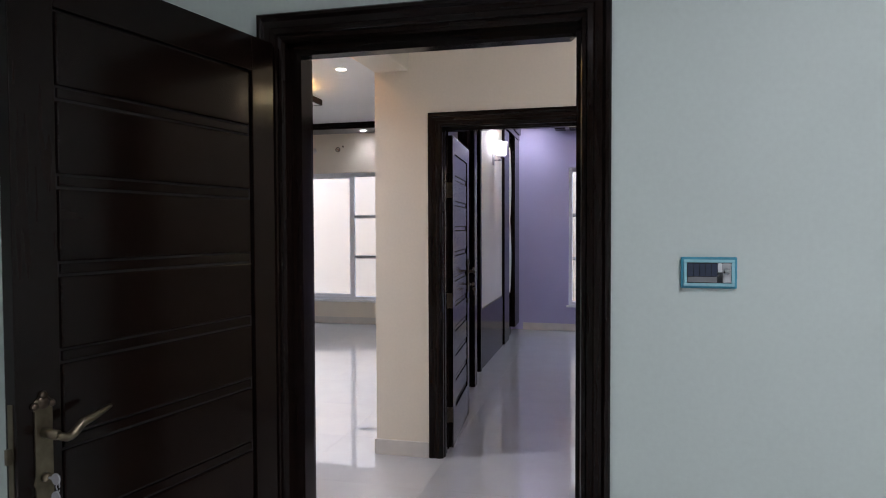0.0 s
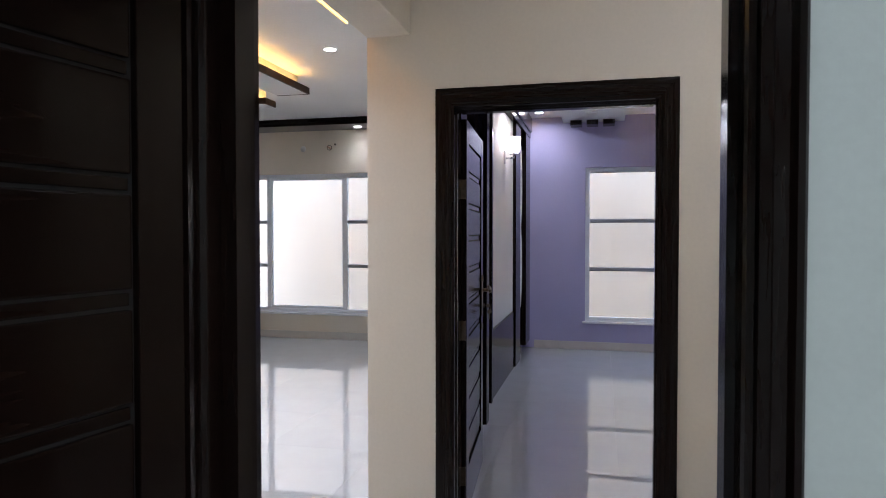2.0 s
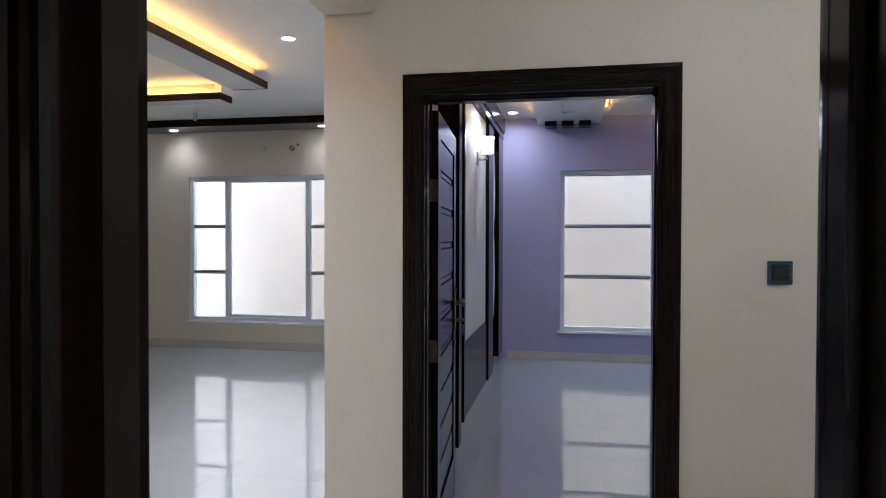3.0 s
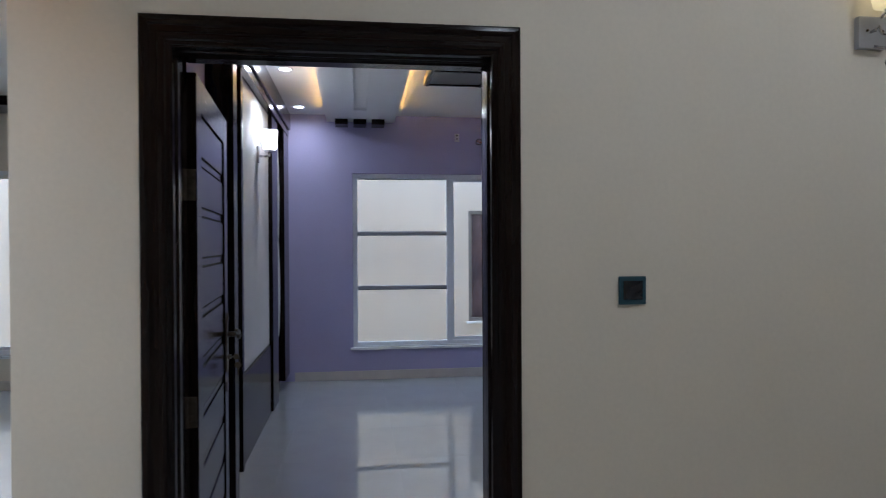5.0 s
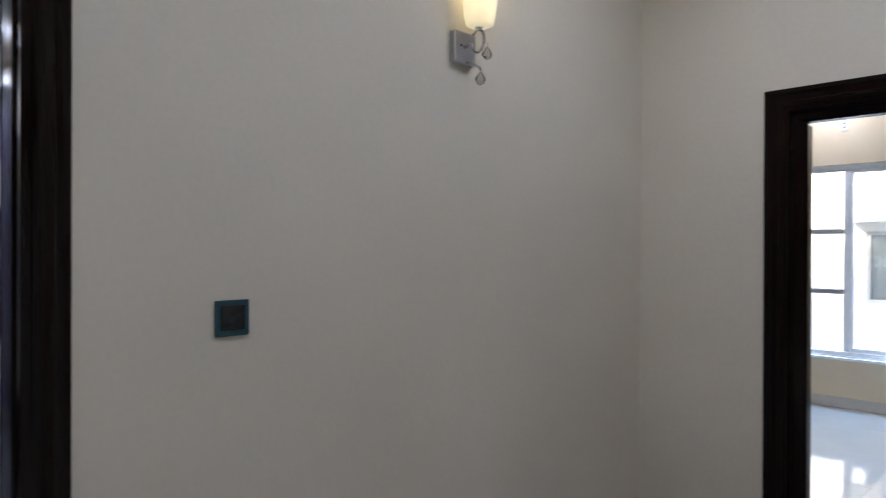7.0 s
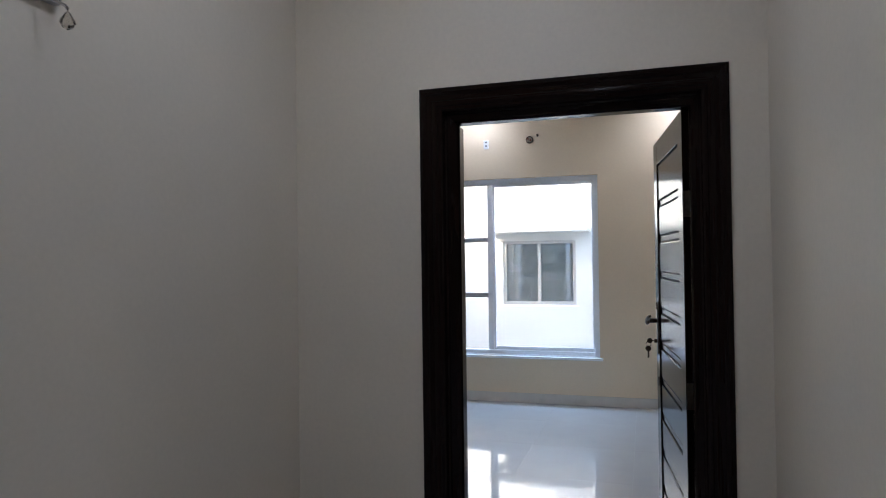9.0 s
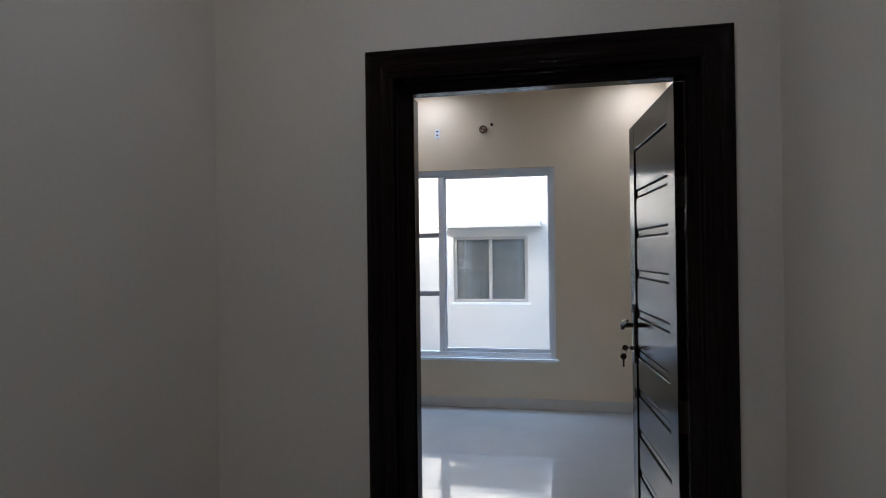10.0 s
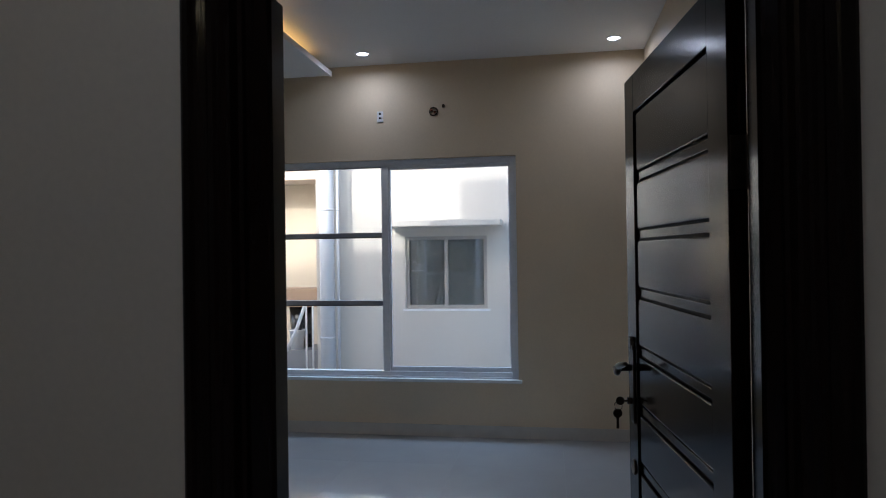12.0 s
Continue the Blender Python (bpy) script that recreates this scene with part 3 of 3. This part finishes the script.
# ---- pipe ends and sockets high on the walls ----
def pipe_hole(at, label="open pipe end and cable stub for an air conditioner"):
    p = thing("pipe_stub", label, "pipe", at)
    bm = bmesh.new()
    lathe(bm, [(0.038, 0.0), (0.038, 0.010), (0.030, 0.012), (0.030, -0.02), (0.001, -0.02)], (0, 0, 0), "Y")
    part("sleeve", bm, [BRONZE], p, smooth=True)
    bm = bmesh.new()
    tube(bm, (0.010, 0, -0.006), (0.016, -0.035, -0.010), 0.010)
    tube(bm, (-0.012, 0, 0.006), (-0.016, -0.030, 0.010), 0.007)
    part("copper_end", bm, COPPER, p, smooth=True)
    bm = bmesh.new()
    tube(bm, (0.085, 0, 0.040), (0.088, -0.02, 0.044), 0.013)
    part("cable_end", bm, BRONZE, p, smooth=True)


def wall_socket(at, label="small white wall socket"):
    s = thing("wall_socket", label, "socket", at)
    bm = bmesh.new()
    box(bm, -0.028, 0.028, -0.010, 0.0, -0.048, 0.048, 0.005)
    part("plate", bm, PLASTIC, s)
    for dz in (0.025, -0.012):
        bm = bmesh.new()
        tube(bm, (0, -0.012, dz), (0, -0.0085, dz), 0.009, seg=12)
        part("pin_hole", bm, BLACK, s)


pipe_hole(pose(-3.93, 9.43, 2.69))
blank = thing("blanking_disc", "round grey blanking disc on a cream wall", "blanking disc", pose(-4.33, 9.43, 2.682))
bm = bmesh.new()
lathe(bm, [(0.001, 0.012), (0.034, 0.010), (0.042, 0.0)], (0, 0, 0), "Y")
part("disc", bm, UNDER, blank, smooth=True)
pipe_hole(pose(1.03, 9.43, 2.705))
wall_socket(pose(0.773, 9.43, 2.748))
pipe_hole(pose(7.04, 3.645, 2.772, 0, 0, -90))
wall_socket(pose(7.04, 4.115, 2.747, 0, 0, -90))


# ---- switches ----
def switch_square(at):
    s = thing("light_switch", "square dark teal light switch on a cream wall", "light switch", at)
    bm = bmesh.new()
    box(bm, -0.045, 0.045, -0.010, 0, -0.045, 0.045, 0.004)
    part("surround", bm, TEAL_DARK, s)
    bm = bmesh.new()
    box(bm, -0.032, 0.032, -0.0135, -0.009, -0.029, 0.031, 0.002)
    part("rocker", bm, BLACK, s)


switch_square(pose(0.494, 3.90, 1.377))
board = thing("switch_board", "blue-edged switch board with black rockers and a dimmer", "switch board", pose(0.387, 1.90, 1.340))
bm = bmesh.new()
box(bm, -0.077, 0.077, -0.012, 0, -0.046, 0.046, 0.004)
part("back_plate", bm, TEAL, board)
# the bezel's highlight is put into its paler teal
for b in ((-0.070, 0.070, 0.030, 0.039), (-0.070, 0.070, -0.039, -0.030), (-0.070, -0.061, -0.030, 0.030), (0.061, 0.070, -0.030, 0.030)):
    bm = bmesh.new()
    box(bm, b[0], b[1], -0.018, -0.011, b[2], b[3], 0.002)
    part("bezel", bm, TEAL_SHEEN, board)
bm = bmesh.new()
box(bm, -0.061, 0.061, -0.0135, -0.011, -0.030, 0.030)
part("module_plate", bm, BLACK, board)
for i in range(5):
    bm = bmesh.new()
    box(bm, -0.059 + i * 0.0165, -0.0435 + i * 0.0165, -0.0165, -0.013, -0.010, 0.027, 0.001)
    part("rocker", bm, plain("navy_plastic", (0.03, 0.04, 0.075), 0.25), board)
bm = bmesh.new()
box(bm, -0.059, 0.022, -0.0155, -0.013, -0.028, -0.012, 0.001)
part("socket_strip", bm, plain("grey_plastic", (0.20, 0.20, 0.21), 0.3), board)
bm = bmesh.new()
box(bm, 0.024, 0.036, -0.0165, -0.013, 0.002, 0.028, 0.001)
part("indicator", bm, PLASTIC, board)
bm = bmesh.new()
box(bm, 0.0375, 0.060, -0.0160, -0.013, -0.028, 0.028, 0.001)
part("dimmer_plate", bm, SATIN, board)
bm = bmesh.new()
tube(bm, (0.048, -0.013, 0.004), (0.048, -0.024, 0.004), 0.0105, 0.0085)
part("dimmer_knob", bm, CHROME, board, smooth=True)


# ---- lobby wall lamp ----
sconce = thing("wall_lamp", "chrome wall lamp with lit cream glass shade and crystal drops", "wall lamp", pose(1.325, 3.90, 2.222))
bm = bmesh.new()
box(bm, -0.051, 0.051, -0.024, 0, -0.053, 0.053, 0.004)
plate = part("back_plate", bm, SATIN, sconce)
for dx in (-0.022, 0.006, 0.034):
    bm = bmesh.new()
    tube(bm, (dx, -0.0275, 0.005), (dx, -0.023, 0.005), 0.004, seg=10)
    part("screw", bm, BRONZE, plate)
bm = bmesh.new()
loop = [(0.024 + 0.030 * math.cos(a), -0.058 - 0.010 * math.sin(a), 0.022 + 0.036 * math.sin(a)) for a in [radians(-160 + 20 * i) for i in range(17)]]
sweep(bm, [(-0.008, -0.024, 0.0), (-0.006, -0.045, 0.004)] + loop, 0.0048)
sweep(bm, [(0.005, -0.024, -0.046), (0.016, -0.045, -0.056), (0.026, -0.062, -0.068), (0.028, -0.066, -0.076)], 0.0042)
tube(bm, (0.024, -0.062, 0.056), (0.024, -0.062, 0.070), 0.009, 0.016)
part("arm", bm, CHROME, sconce, smooth=True)
bm = bmesh.new()
lathe(bm, [(0.001, 0.066), (0.030, 0.066), (0.046, 0.074), (0.052, 0.10), (0.060, 0.18), (0.068, 0.23), (0.064, 0.23), (0.055, 0.17), (0.046, 0.09), (0.001, 0.08)], (0.024, -0.066, 0))
part("shade", bm, SHADE_WARM, sconce, "glowing cream glass shade", smooth=True)
for x, y, z in ((0.028, -0.066, -0.103), (0.062, -0.066, -0.012)):
    bm = bmesh.new()
    lathe(bm, [(0.0005, 0.024), (0.006, 0.018), (0.016, 0.002), (0.018, -0.006), (0.012, -0.018), (0.0005, -0.024)], (x, y, z), seg=8)
    tube(bm, (x, y, z + 0.024), (x, y, z + 0.034), 0.0015, seg=6)
    part("crystal_drop", bm, CRYSTAL, sconce)
bulb = bpy.data.lights.new("sconce_bulb", "POINT")
bulb.energy, bulb.color, bulb.shadow_soft_size = 0.12, (1.0, 0.80, 0.45), 0.012
new("sconce_bulb", bulb).location = (1.349, 3.834, 2.49)


# ---- lilac room: panelled wall ----
pw = thing("panelled_wall", "dark wooden panelling with white textured panels and wavy insets", "wall panelling", kind="structure")
XB = -1.233


def slab(name, x1, y0, y1, z0, z1, mat, label="", bevel=0.004):
    bm = bmesh.new()
    box(bm, XB, x1, y0, y1, z0, z1, bevel)
    return part(name, bm, mat, pw, label)


slab("end_post", -1.075, 5.81, 5.925, 0.0, 2.72, WOOD_V)
slab("post", -1.140, 6.46, 6.525, 0.0, 2.72, WOOD_V)
slab("post", -1.140, 8.10, 8.50, 0.0, 2.72, WOOD_V)
slab("corner_post", -1.125, 8.96, 9.415, 0.10, 2.72, WOOD_V)
slab("dado", -1.155, 6.53, 8.095, 0.0, 0.62, WOOD_Y)
slab("white_panel", -1.175, 6.53, 8.095, 0.624, 2.72, PANEL, "white vertically grained panel")
slab("bay_board", -1.180, 5.93, 6.455, 0.0, 2.72, WOOD_V)
slab("bay_board", -1.180, 8.505, 8.955, 0.0, 2.72, WOOD_V)


def wavy_inset(y0, y1, z0, z1, x):
    """A white inset whose sides swell and pinch along its height."""
    bm = bmesh.new()
    mid, half, rows = (y0 + y1) / 2, (y1 - y0) / 2, []
    for i in range(49):
        k = i / 48
        z = z0 + k * (z1 - z0)
        w = half * (0.30 + 0.70 * abs(math.sin(2 * math.pi * k)) ** 0.7)
        rows.append([bm.verts.new((xx, yy, z)) for xx, yy in ((x, mid - w), (x + 0.012, mid - w + 0.004), (x + 0.012, mid + w - 0.004), (x, mid + w))])
    for a, b in zip(rows, rows[1:]):
        for j in range(3):
            bm.faces.new((a[j], a[j + 1], b[j + 1], b[j]))
    bm.faces.new(rows[0])
    bm.faces.new(rows[-1][::-1])
    part("wavy_inset", bm, PANEL, pw, "white wavy inset")


wavy_inset(5.97, 6.42, 0.60, 2.55, -1.180)
wavy_inset(8.54, 8.92, 0.60, 2.55, -1.180)
bm = bmesh.new()
box(bm, XB, -1.120, 5.80, 9.425, 2.725, 2.80, 0.006)
box(bm, XB, -1.100, 5.80, 9.425, 2.80, 2.983, 0.010)
part("crown", bm, WOOD_Y, pw, "glossy dark wooden crown box")

lamp2 = thing("wall_lamp", "lit clear glass wall lamp on a white panel", "wall lamp", pose(-1.175, 7.42, 2.255))
bm = bmesh.new()
box(bm, 0, 0.018, -0.035, 0.035, -0.06, 0.075, 0.004)
part("back_plate", bm, SATIN, lamp2)
bm = bmesh.new()
sweep(bm, [(0.018, 0, -0.005), (0.06, 0, -0.005), (0.098, 0, 0.0), (0.10, 0, 0.03)], 0.010)
lathe(bm, [(0.001, 0.028), (0.045, 0.030), (0.050, 0.042), (0.001, 0.044)], (0.10, 0, 0))
part("arm", bm, CHROME, lamp2, smooth=True)
bm = bmesh.new()
lathe(bm, [(0.001, 0.046), (0.046, 0.048), (0.058, 0.07), (0.062, 0.15), (0.066, 0.205), (0.062, 0.205), (0.055, 0.10), (0.001, 0.06)], (0.10, 0, 0))
part("shade", bm, SHADE_COOL, lamp2, "brightly glowing glass shade", smooth=True)
bulb = bpy.data.lights.new("panel_lamp_bulb", "POINT")
bulb.energy, bulb.color, bulb.shadow_soft_size = 0.17, (0.92, 0.93, 1.0), 0.05
new("panel_lamp_bulb", bulb).location = (-1.075, 7.42, 2.50)

# ---- lilac room: ceiling ----
tray = thing("ceiling_tray", "white hanging ceiling tray lit from behind", "ceiling panel")
for b in ((-0.70, -0.40, 4.6, 9.42, 2.905, 2.93), (-0.27, 0.055, 4.6, 9.42, 2.905, 2.93), (-0.40, -0.27, 4.6, 8.75, 2.924, 2.93), (-0.40, -0.27, 8.75, 9.42, 2.905, 2.93), (-0.58, -0.06, 4.7, 9.41, 2.93, 2.983)):
    bm = bmesh.new()
    box(bm, *b, 0.002)
    part("panel", bm, WHITE, tray)
led_run("led_strip", -0.605, -0.585, 4.7, 8.98, 2.934, LED_STRONG)
led_run("led_strip", -0.055, -0.035, 4.7, 8.98, 2.934, LED_STRONG)
for x in (-0.60, -0.40, -0.20):
    bm = bmesh.new()
    box(bm, x - 0.005, x + 0.135, 9.20, 9.428, 2.845, 2.903, 0.004)
    tagged(part("beam_end", bm, WOOD_Y), "dark wooden beam end under the ceiling tray", "beam", group="beam ends")
grid = thing("ceiling_grid", "dark wooden gridded ceiling panel with lit edge", "ceiling panel")
bm = bmesh.new()
box(bm, 0.20, 1.60, 4.9, 7.40, 2.862, 2.895, 0.003)
part("backing", bm, plain("dark_board", (0.055, 0.050, 0.048), 0.4), grid)
bm = bmesh.new()
box(bm, 0.30, 1.50, 5.0, 7.22, 2.895, 2.983, 0.003)
part("hanger", bm, WHITE, grid)
# edge board: its golden colour stands in for the strip light's glow
bm = bmesh.new()
box(bm, 0.184, 0.198, 4.9, 7.40, 2.850, 2.912, 0.002)
part("edge_board", bm, plain("led_lit_gold", (0.42, 0.27, 0.10), 0.4), grid, "panel edge coloured golden as if lit by the strip light")
for y in (5.35, 5.75, 6.15, 6.55, 6.95, 7.385):
    bm = bmesh.new()
    box(bm, 0.20, 1.60, y - 0.012, y + 0.012, 2.850, 2.862, 0.002)
    part("grid_bar", bm, WOOD_X, grid)
for x in (0.212, 0.66, 1.12, 1.588):
    bm = bmesh.new()
    box(bm, x - 0.012, x + 0.012, 4.9, 7.40, 2.846, 2.8575, 0.002)
    part("grid_bar", bm, WOOD_Y, grid)
led_run("led_strip", 0.265, 0.285, 5.0, 7.2, 2.90, LED_STRONG)
downlight(-0.955, 7.50, 2.985, 0.70, 165)
downlight(-0.975, 9.02, 2.985, 0.35, 165)
downlight(2.6, 7.50, 2.985, 1.1, 150)

# ---- bedroom ceiling ----
cove_panel([(3.4, 6.88, 4.52, 5.40, 3.085, 3.115), (3.5, 6.6, 4.64, 5.38, 3.115, 3.198)], [WHITE, WHITE], "white floating ceiling panel lit from behind",
           [(3.4, 6.90, 4.50, 4.52, 3.082, 3.128)])
led_run("led_strip", 3.5, 6.55, 4.60, 4.625, 3.12)
downlight(6.70, 4.17, 3.20, 0.68, 165)
downlight(6.70, 2.17, 3.20, 0.68, 165)
downlight(4.3, 2.17, 3.20, 0.68, 165)
downlight(1.72, 3.02, 3.02, 0.42, 176)
downlight(0.35, 2.75, 3.02, 0.45, 176)
downlight(1.2, 0.2, 3.0, 1.9, 160)
# two unseen lamps added further back to brighten the first room
downlight(-1.6, -1.2, 3.0, 1.45)
downlight(1.2, -1.8, 3.0, 1.45)


# ---- outside ----
def far_window(parent, at, width, height, mats, dark):
    w = new("window")
    w.parent = parent
    w.matrix_local = at
    for b in ((0, 0.05, 0, height), (width - 0.05, width, 0, height), (0.05, width - 0.05, 0, 0.05), (0.05, width - 0.05, height - 0.05, height), (width * 0.5 - 0.025, width * 0.5 + 0.025, 0.05, height - 0.05)):
        bm = bmesh.new()
        box(bm, b[0], b[1], -0.05, 0.03, b[2], b[3], 0.004)
        part("window_frame", bm, mats, w)
    bm = bmesh.new()
    box(bm, 0.05, width - 0.05, 0.0, 0.006, 0.05, height - 0.05)
    part("pane", bm, dark, w)
    bm = bmesh.new()
    box(bm, -0.04, width + 0.04, -0.09, 0.04, -0.035, -0.001, 0.004)
    part("sill", bm, MARBLE, w)


def dark_pane(name, a, b):
    m, nt, p = nodes_of(name)
    nt.links.new(ramp(nt, tex_noise(nt, 2.2, 4), [(0.35, a), (0.65, b)]), p.inputs["Base Color"])
    p.inputs["Roughness"].default_value = 0.05
    return m


ALU_BROWN = plain("brown_aluminium", (0.22, 0.19, 0.165), 0.4)
ALU_GREY = plain("grey_aluminium", (0.38, 0.35, 0.315), 0.4)
north_house = thing("neighbour_house", "cream rendered neighbouring house with brown window", "house")
bm = bmesh.new()
# the 6.4 m height and far west run are unseen, added to dim the alley
for b in ((-18, 1.27, 11.6, 11.8, -0.45, 6.4), (2.5, 4.0, 11.6, 11.8, -0.45, 6.4), (4.0, 9, 11.6, 11.8, -0.45, 3.9), (1.27, 2.5, 11.6, 11.8, -0.45, 0.38), (1.27, 2.5, 11.6, 11.8, 2.02, 6.4)):
    box(bm, *b)
part("wall", bm, FACADE, north_house)
far_window(north_house, pose(1.27, 11.66, 0.38), 1.23, 1.64, ALU_BROWN, dark_pane("dim_pane", (0.05, 0.03, 0.03), (0.16, 0.10, 0.10)))
bm = bmesh.new()
box(bm, -18.2, 4.1, 11.5, 16, 6.4, 6.55)
box(bm, 4.0, 9.2, 11.5, 16, 3.9, 4.05)
part("roof", bm, FACADE, north_house)

east_house = thing("neighbour_house", "white rendered neighbouring house with canopied window and drainpipe", "house")
bm = bmesh.new()
for b in ((10.75, 10.95, -6, 3.55, -0.45, 3.9), (10.75, 10.95, 4.72, 6.05, -0.45, 3.9), (10.75, 10.95, 3.55, 4.72, -0.45, 0.77), (10.75, 10.95, 3.55, 4.72, 1.80, 3.9)):
    box(bm, *b)
part("wall", bm, FACADE_GREY, east_house)
bm = bmesh.new()
box(bm, 10.95, 15.5, 5.92, 6.05, -0.45, 3.9)
part("side_wall", bm, FACADE_GREY, east_house)
bm = bmesh.new()
box(bm, 13.5, 13.7, 6.13, 16, -0.45, 3.9)
part("rear_wall", bm, paint("tan_facade_paint", (0.62, 0.54, 0.42), 0.8, 0.08, 0.3), east_house)
bm = bmesh.new()
box(bm, 12.7, 13.5, 6.13, 16, 2.90, 3.13)
part("balcony_slab", bm, FACADE, east_house)
bm = bmesh.new()
box(bm, 10.20, 10.748, 3.32, 4.92, 1.925, 2.005, 0.006)
part("canopy", bm, FACADE_GREY, east_house, "thin concrete window canopy")
far_window(east_house, pose(10.83, 4.72, 0.77, 0, 0, -90), 1.17, 1.03, ALU_GREY, sky_film_glass("sky_film_pane"))
DIM = plain("dim_room_paint", (0.60, 0.61, 0.62), 0.8)
bm = bmesh.new()
for b in ((11.75, 11.8, 3.3, 5.1, 0.5, 2.1), (10.96, 11.75, 3.3, 3.35, 0.5, 2.1), (10.96, 11.75, 5.05, 5.1, 0.5, 2.1), (10.96, 11.75, 3.35, 5.05, 0.5, 0.55), (10.96, 11.75, 3.35, 5.05, 2.05, 2.1)):
    box(bm, *b)
part("room_lining", bm, DIM, east_house)
CLOTH = plain("white_cloth", (0.62, 0.62, 0.60), 0.9, 0, 0.06)


def drape(y0, y1, z0, z1, pinch):
    """A hanging cloth in folds, gathered towards its top."""
    bm = bmesh.new()
    rows = []
    for i in range(13):
        k = i / 12
        w = (y1 - y0) * (pinch + (1 - pinch) * (1 - k) ** 1.5)
        rows.append([bm.verts.new((10.93 + 0.018 * math.sin(j * 1.9 + k), y0 + w * j / 16, z0 + k * (z1 - z0))) for j in range(17)])
    for a, b in zip(rows, rows[1:]):
        for j in range(16):
            bm.faces.new((a[j], a[j + 1], b[j + 1], b[j]))
    bmesh.ops.solidify(bm, geom=bm.faces[:], thickness=0.004)
    part("curtain", bm, CLOTH, east_house, "white cloth curtain", smooth=True)


drape(4.55, 4.675, 0.80, 1.76, 0.25)
drape(4.15, 4.35, 0.80, 1.60, 0.25)
for pts in ([(0, 0.10), (0.03, 0.13), (0.06, 0.10), (0.03, 0.06), (0.075, 0.03), (0.03, -0.02), (-0.005, 0.0)], [(0.085, 0.08), (0.115, 0.09), (0.12, 0.05), (0.09, 0.0), (0.145, -0.01)]):
    bm = bmesh.new()
    sweep(bm, [(10.822, 4.63 - a, 1.32 + b) for a, b in pts], 0.004)
    part("chalk_mark", bm, PLASTIC, east_house, "white chalk scrawl on the pane")
for y, r in ((5.82, 0.105), (5.655, 0.02)):
    bm = bmesh.new()
    tube(bm, (10.55, y, -0.45), (10.55, y, 3.88), r)
    for z in (0.38, 2.2, 3.4):
        tube(bm, (10.55, y, z - 0.018), (10.55, y, z + 0.018), r * 1.07)
    part("drainpipe", bm, PIPE, east_house, smooth=True)
bm = bmesh.new()
box(bm, 10.6, 16, -6, 6.2, 3.9, 4.05)
part("roof", bm, FACADE, east_house)

rail = thing("stair_rail", "white metal handrail beside outdoor steps", "railing", pose(11.3, 6.3, -0.45))
bm = bmesh.new()
sweep(bm, [(0.3, -0.02, 1.28), (0.28, 0.25, 1.22), (0.25, 0.42, 0.75), (0.2, 0.62, 0.35)], 0.028)
part("handrail", bm, PIPE, rail, smooth=True)
for y, h in ((0.02, 1.27), (0.13, 1.24), (0.24, 1.2)):
    bm = bmesh.new()
    tube(bm, (0.29, y, 0), (0.29, y, h), 0.016, seg=10)
    part("baluster", bm, PIPE, rail, smooth=True)
crate = thing("stacked_goods", "tan carton, dark bin and white bucket stacked outdoors", "goods", pose(12.2, 6.75, -0.45))
bm = bmesh.new()
box(bm, -0.3, 0.3, -0.35, 0.6, 1.15, 1.45, 0.01)
part("carton", bm, plain("tan_card", (0.45, 0.30, 0.19), 0.7), crate)
bm = bmesh.new()
lathe(bm, [(0.001, 0), (0.17, 0), (0.21, 0.7), (0.195, 0.7), (0.18, 0.66), (0.001, 0.66)], (0.05, 0.12, 0.45))
part("bin", bm, BLACK, crate, smooth=True)
bm = bmesh.new()
lathe(bm, [(0.001, 0), (0.105, 0), (0.125, 0.30), (0.13, 0.30), (0.13, 0.32), (0.115, 0.32), (0.10, 0.02), (0.001, 0.02)], (-0.22, 0.10, 0.452))
part("bucket", bm, PLASTIC, crate, "white plastic bucket", smooth=True)
bm = bmesh.new()
box(bm, -0.35, 0.35, -0.35, 0.7, 0, 0.45, 0.01)
part("crate", bm, plain("grey_crate", (0.25, 0.25, 0.26), 0.6), crate)

# ---- floor tiles ----
floor = solid("floor", [(-6.5, 7.24, -3.0, 9.63, -0.45, -0.001)], [GROUT], "glossy white porcelain tile floor", "floor")
P = 0.80


def tile_mesh(w, h):
    a, b, g, c = -w / 2, -h / 2, 0.0004, 0.0005
    v = []
    for z, s in ((-0.009, g), (-c, g), (0.0, g + c)):
        v += [(a + s, b + s, z), (-a - s, b + s, z), (-a - s, -b - s, z), (a + s, -b - s, z)]
    f = [(8, 9, 10, 11)] + [(i + r * 4, (i + 1) % 4 + r * 4, (i + 1) % 4 + r * 4 + 4, i + r * 4 + 4) for r in (0, 1) for i in range(4)]
    me = bpy.data.meshes.new("tile")
    me.from_pydata(v, [], f)
    me.materials.append(TILE)
    return me


whole = tile_mesh(P, P)
for i in range(17):
    for j in range(16):
        x, y = -6.10 + i * P, -2.6 + j * P
        if (x > 4.4 and (y > 5.9 or y < 1.5)) or x > 7.3:
            continue
        t = new("tile", whole)
        t.location = (x, y, 0)
        t.parent = floor
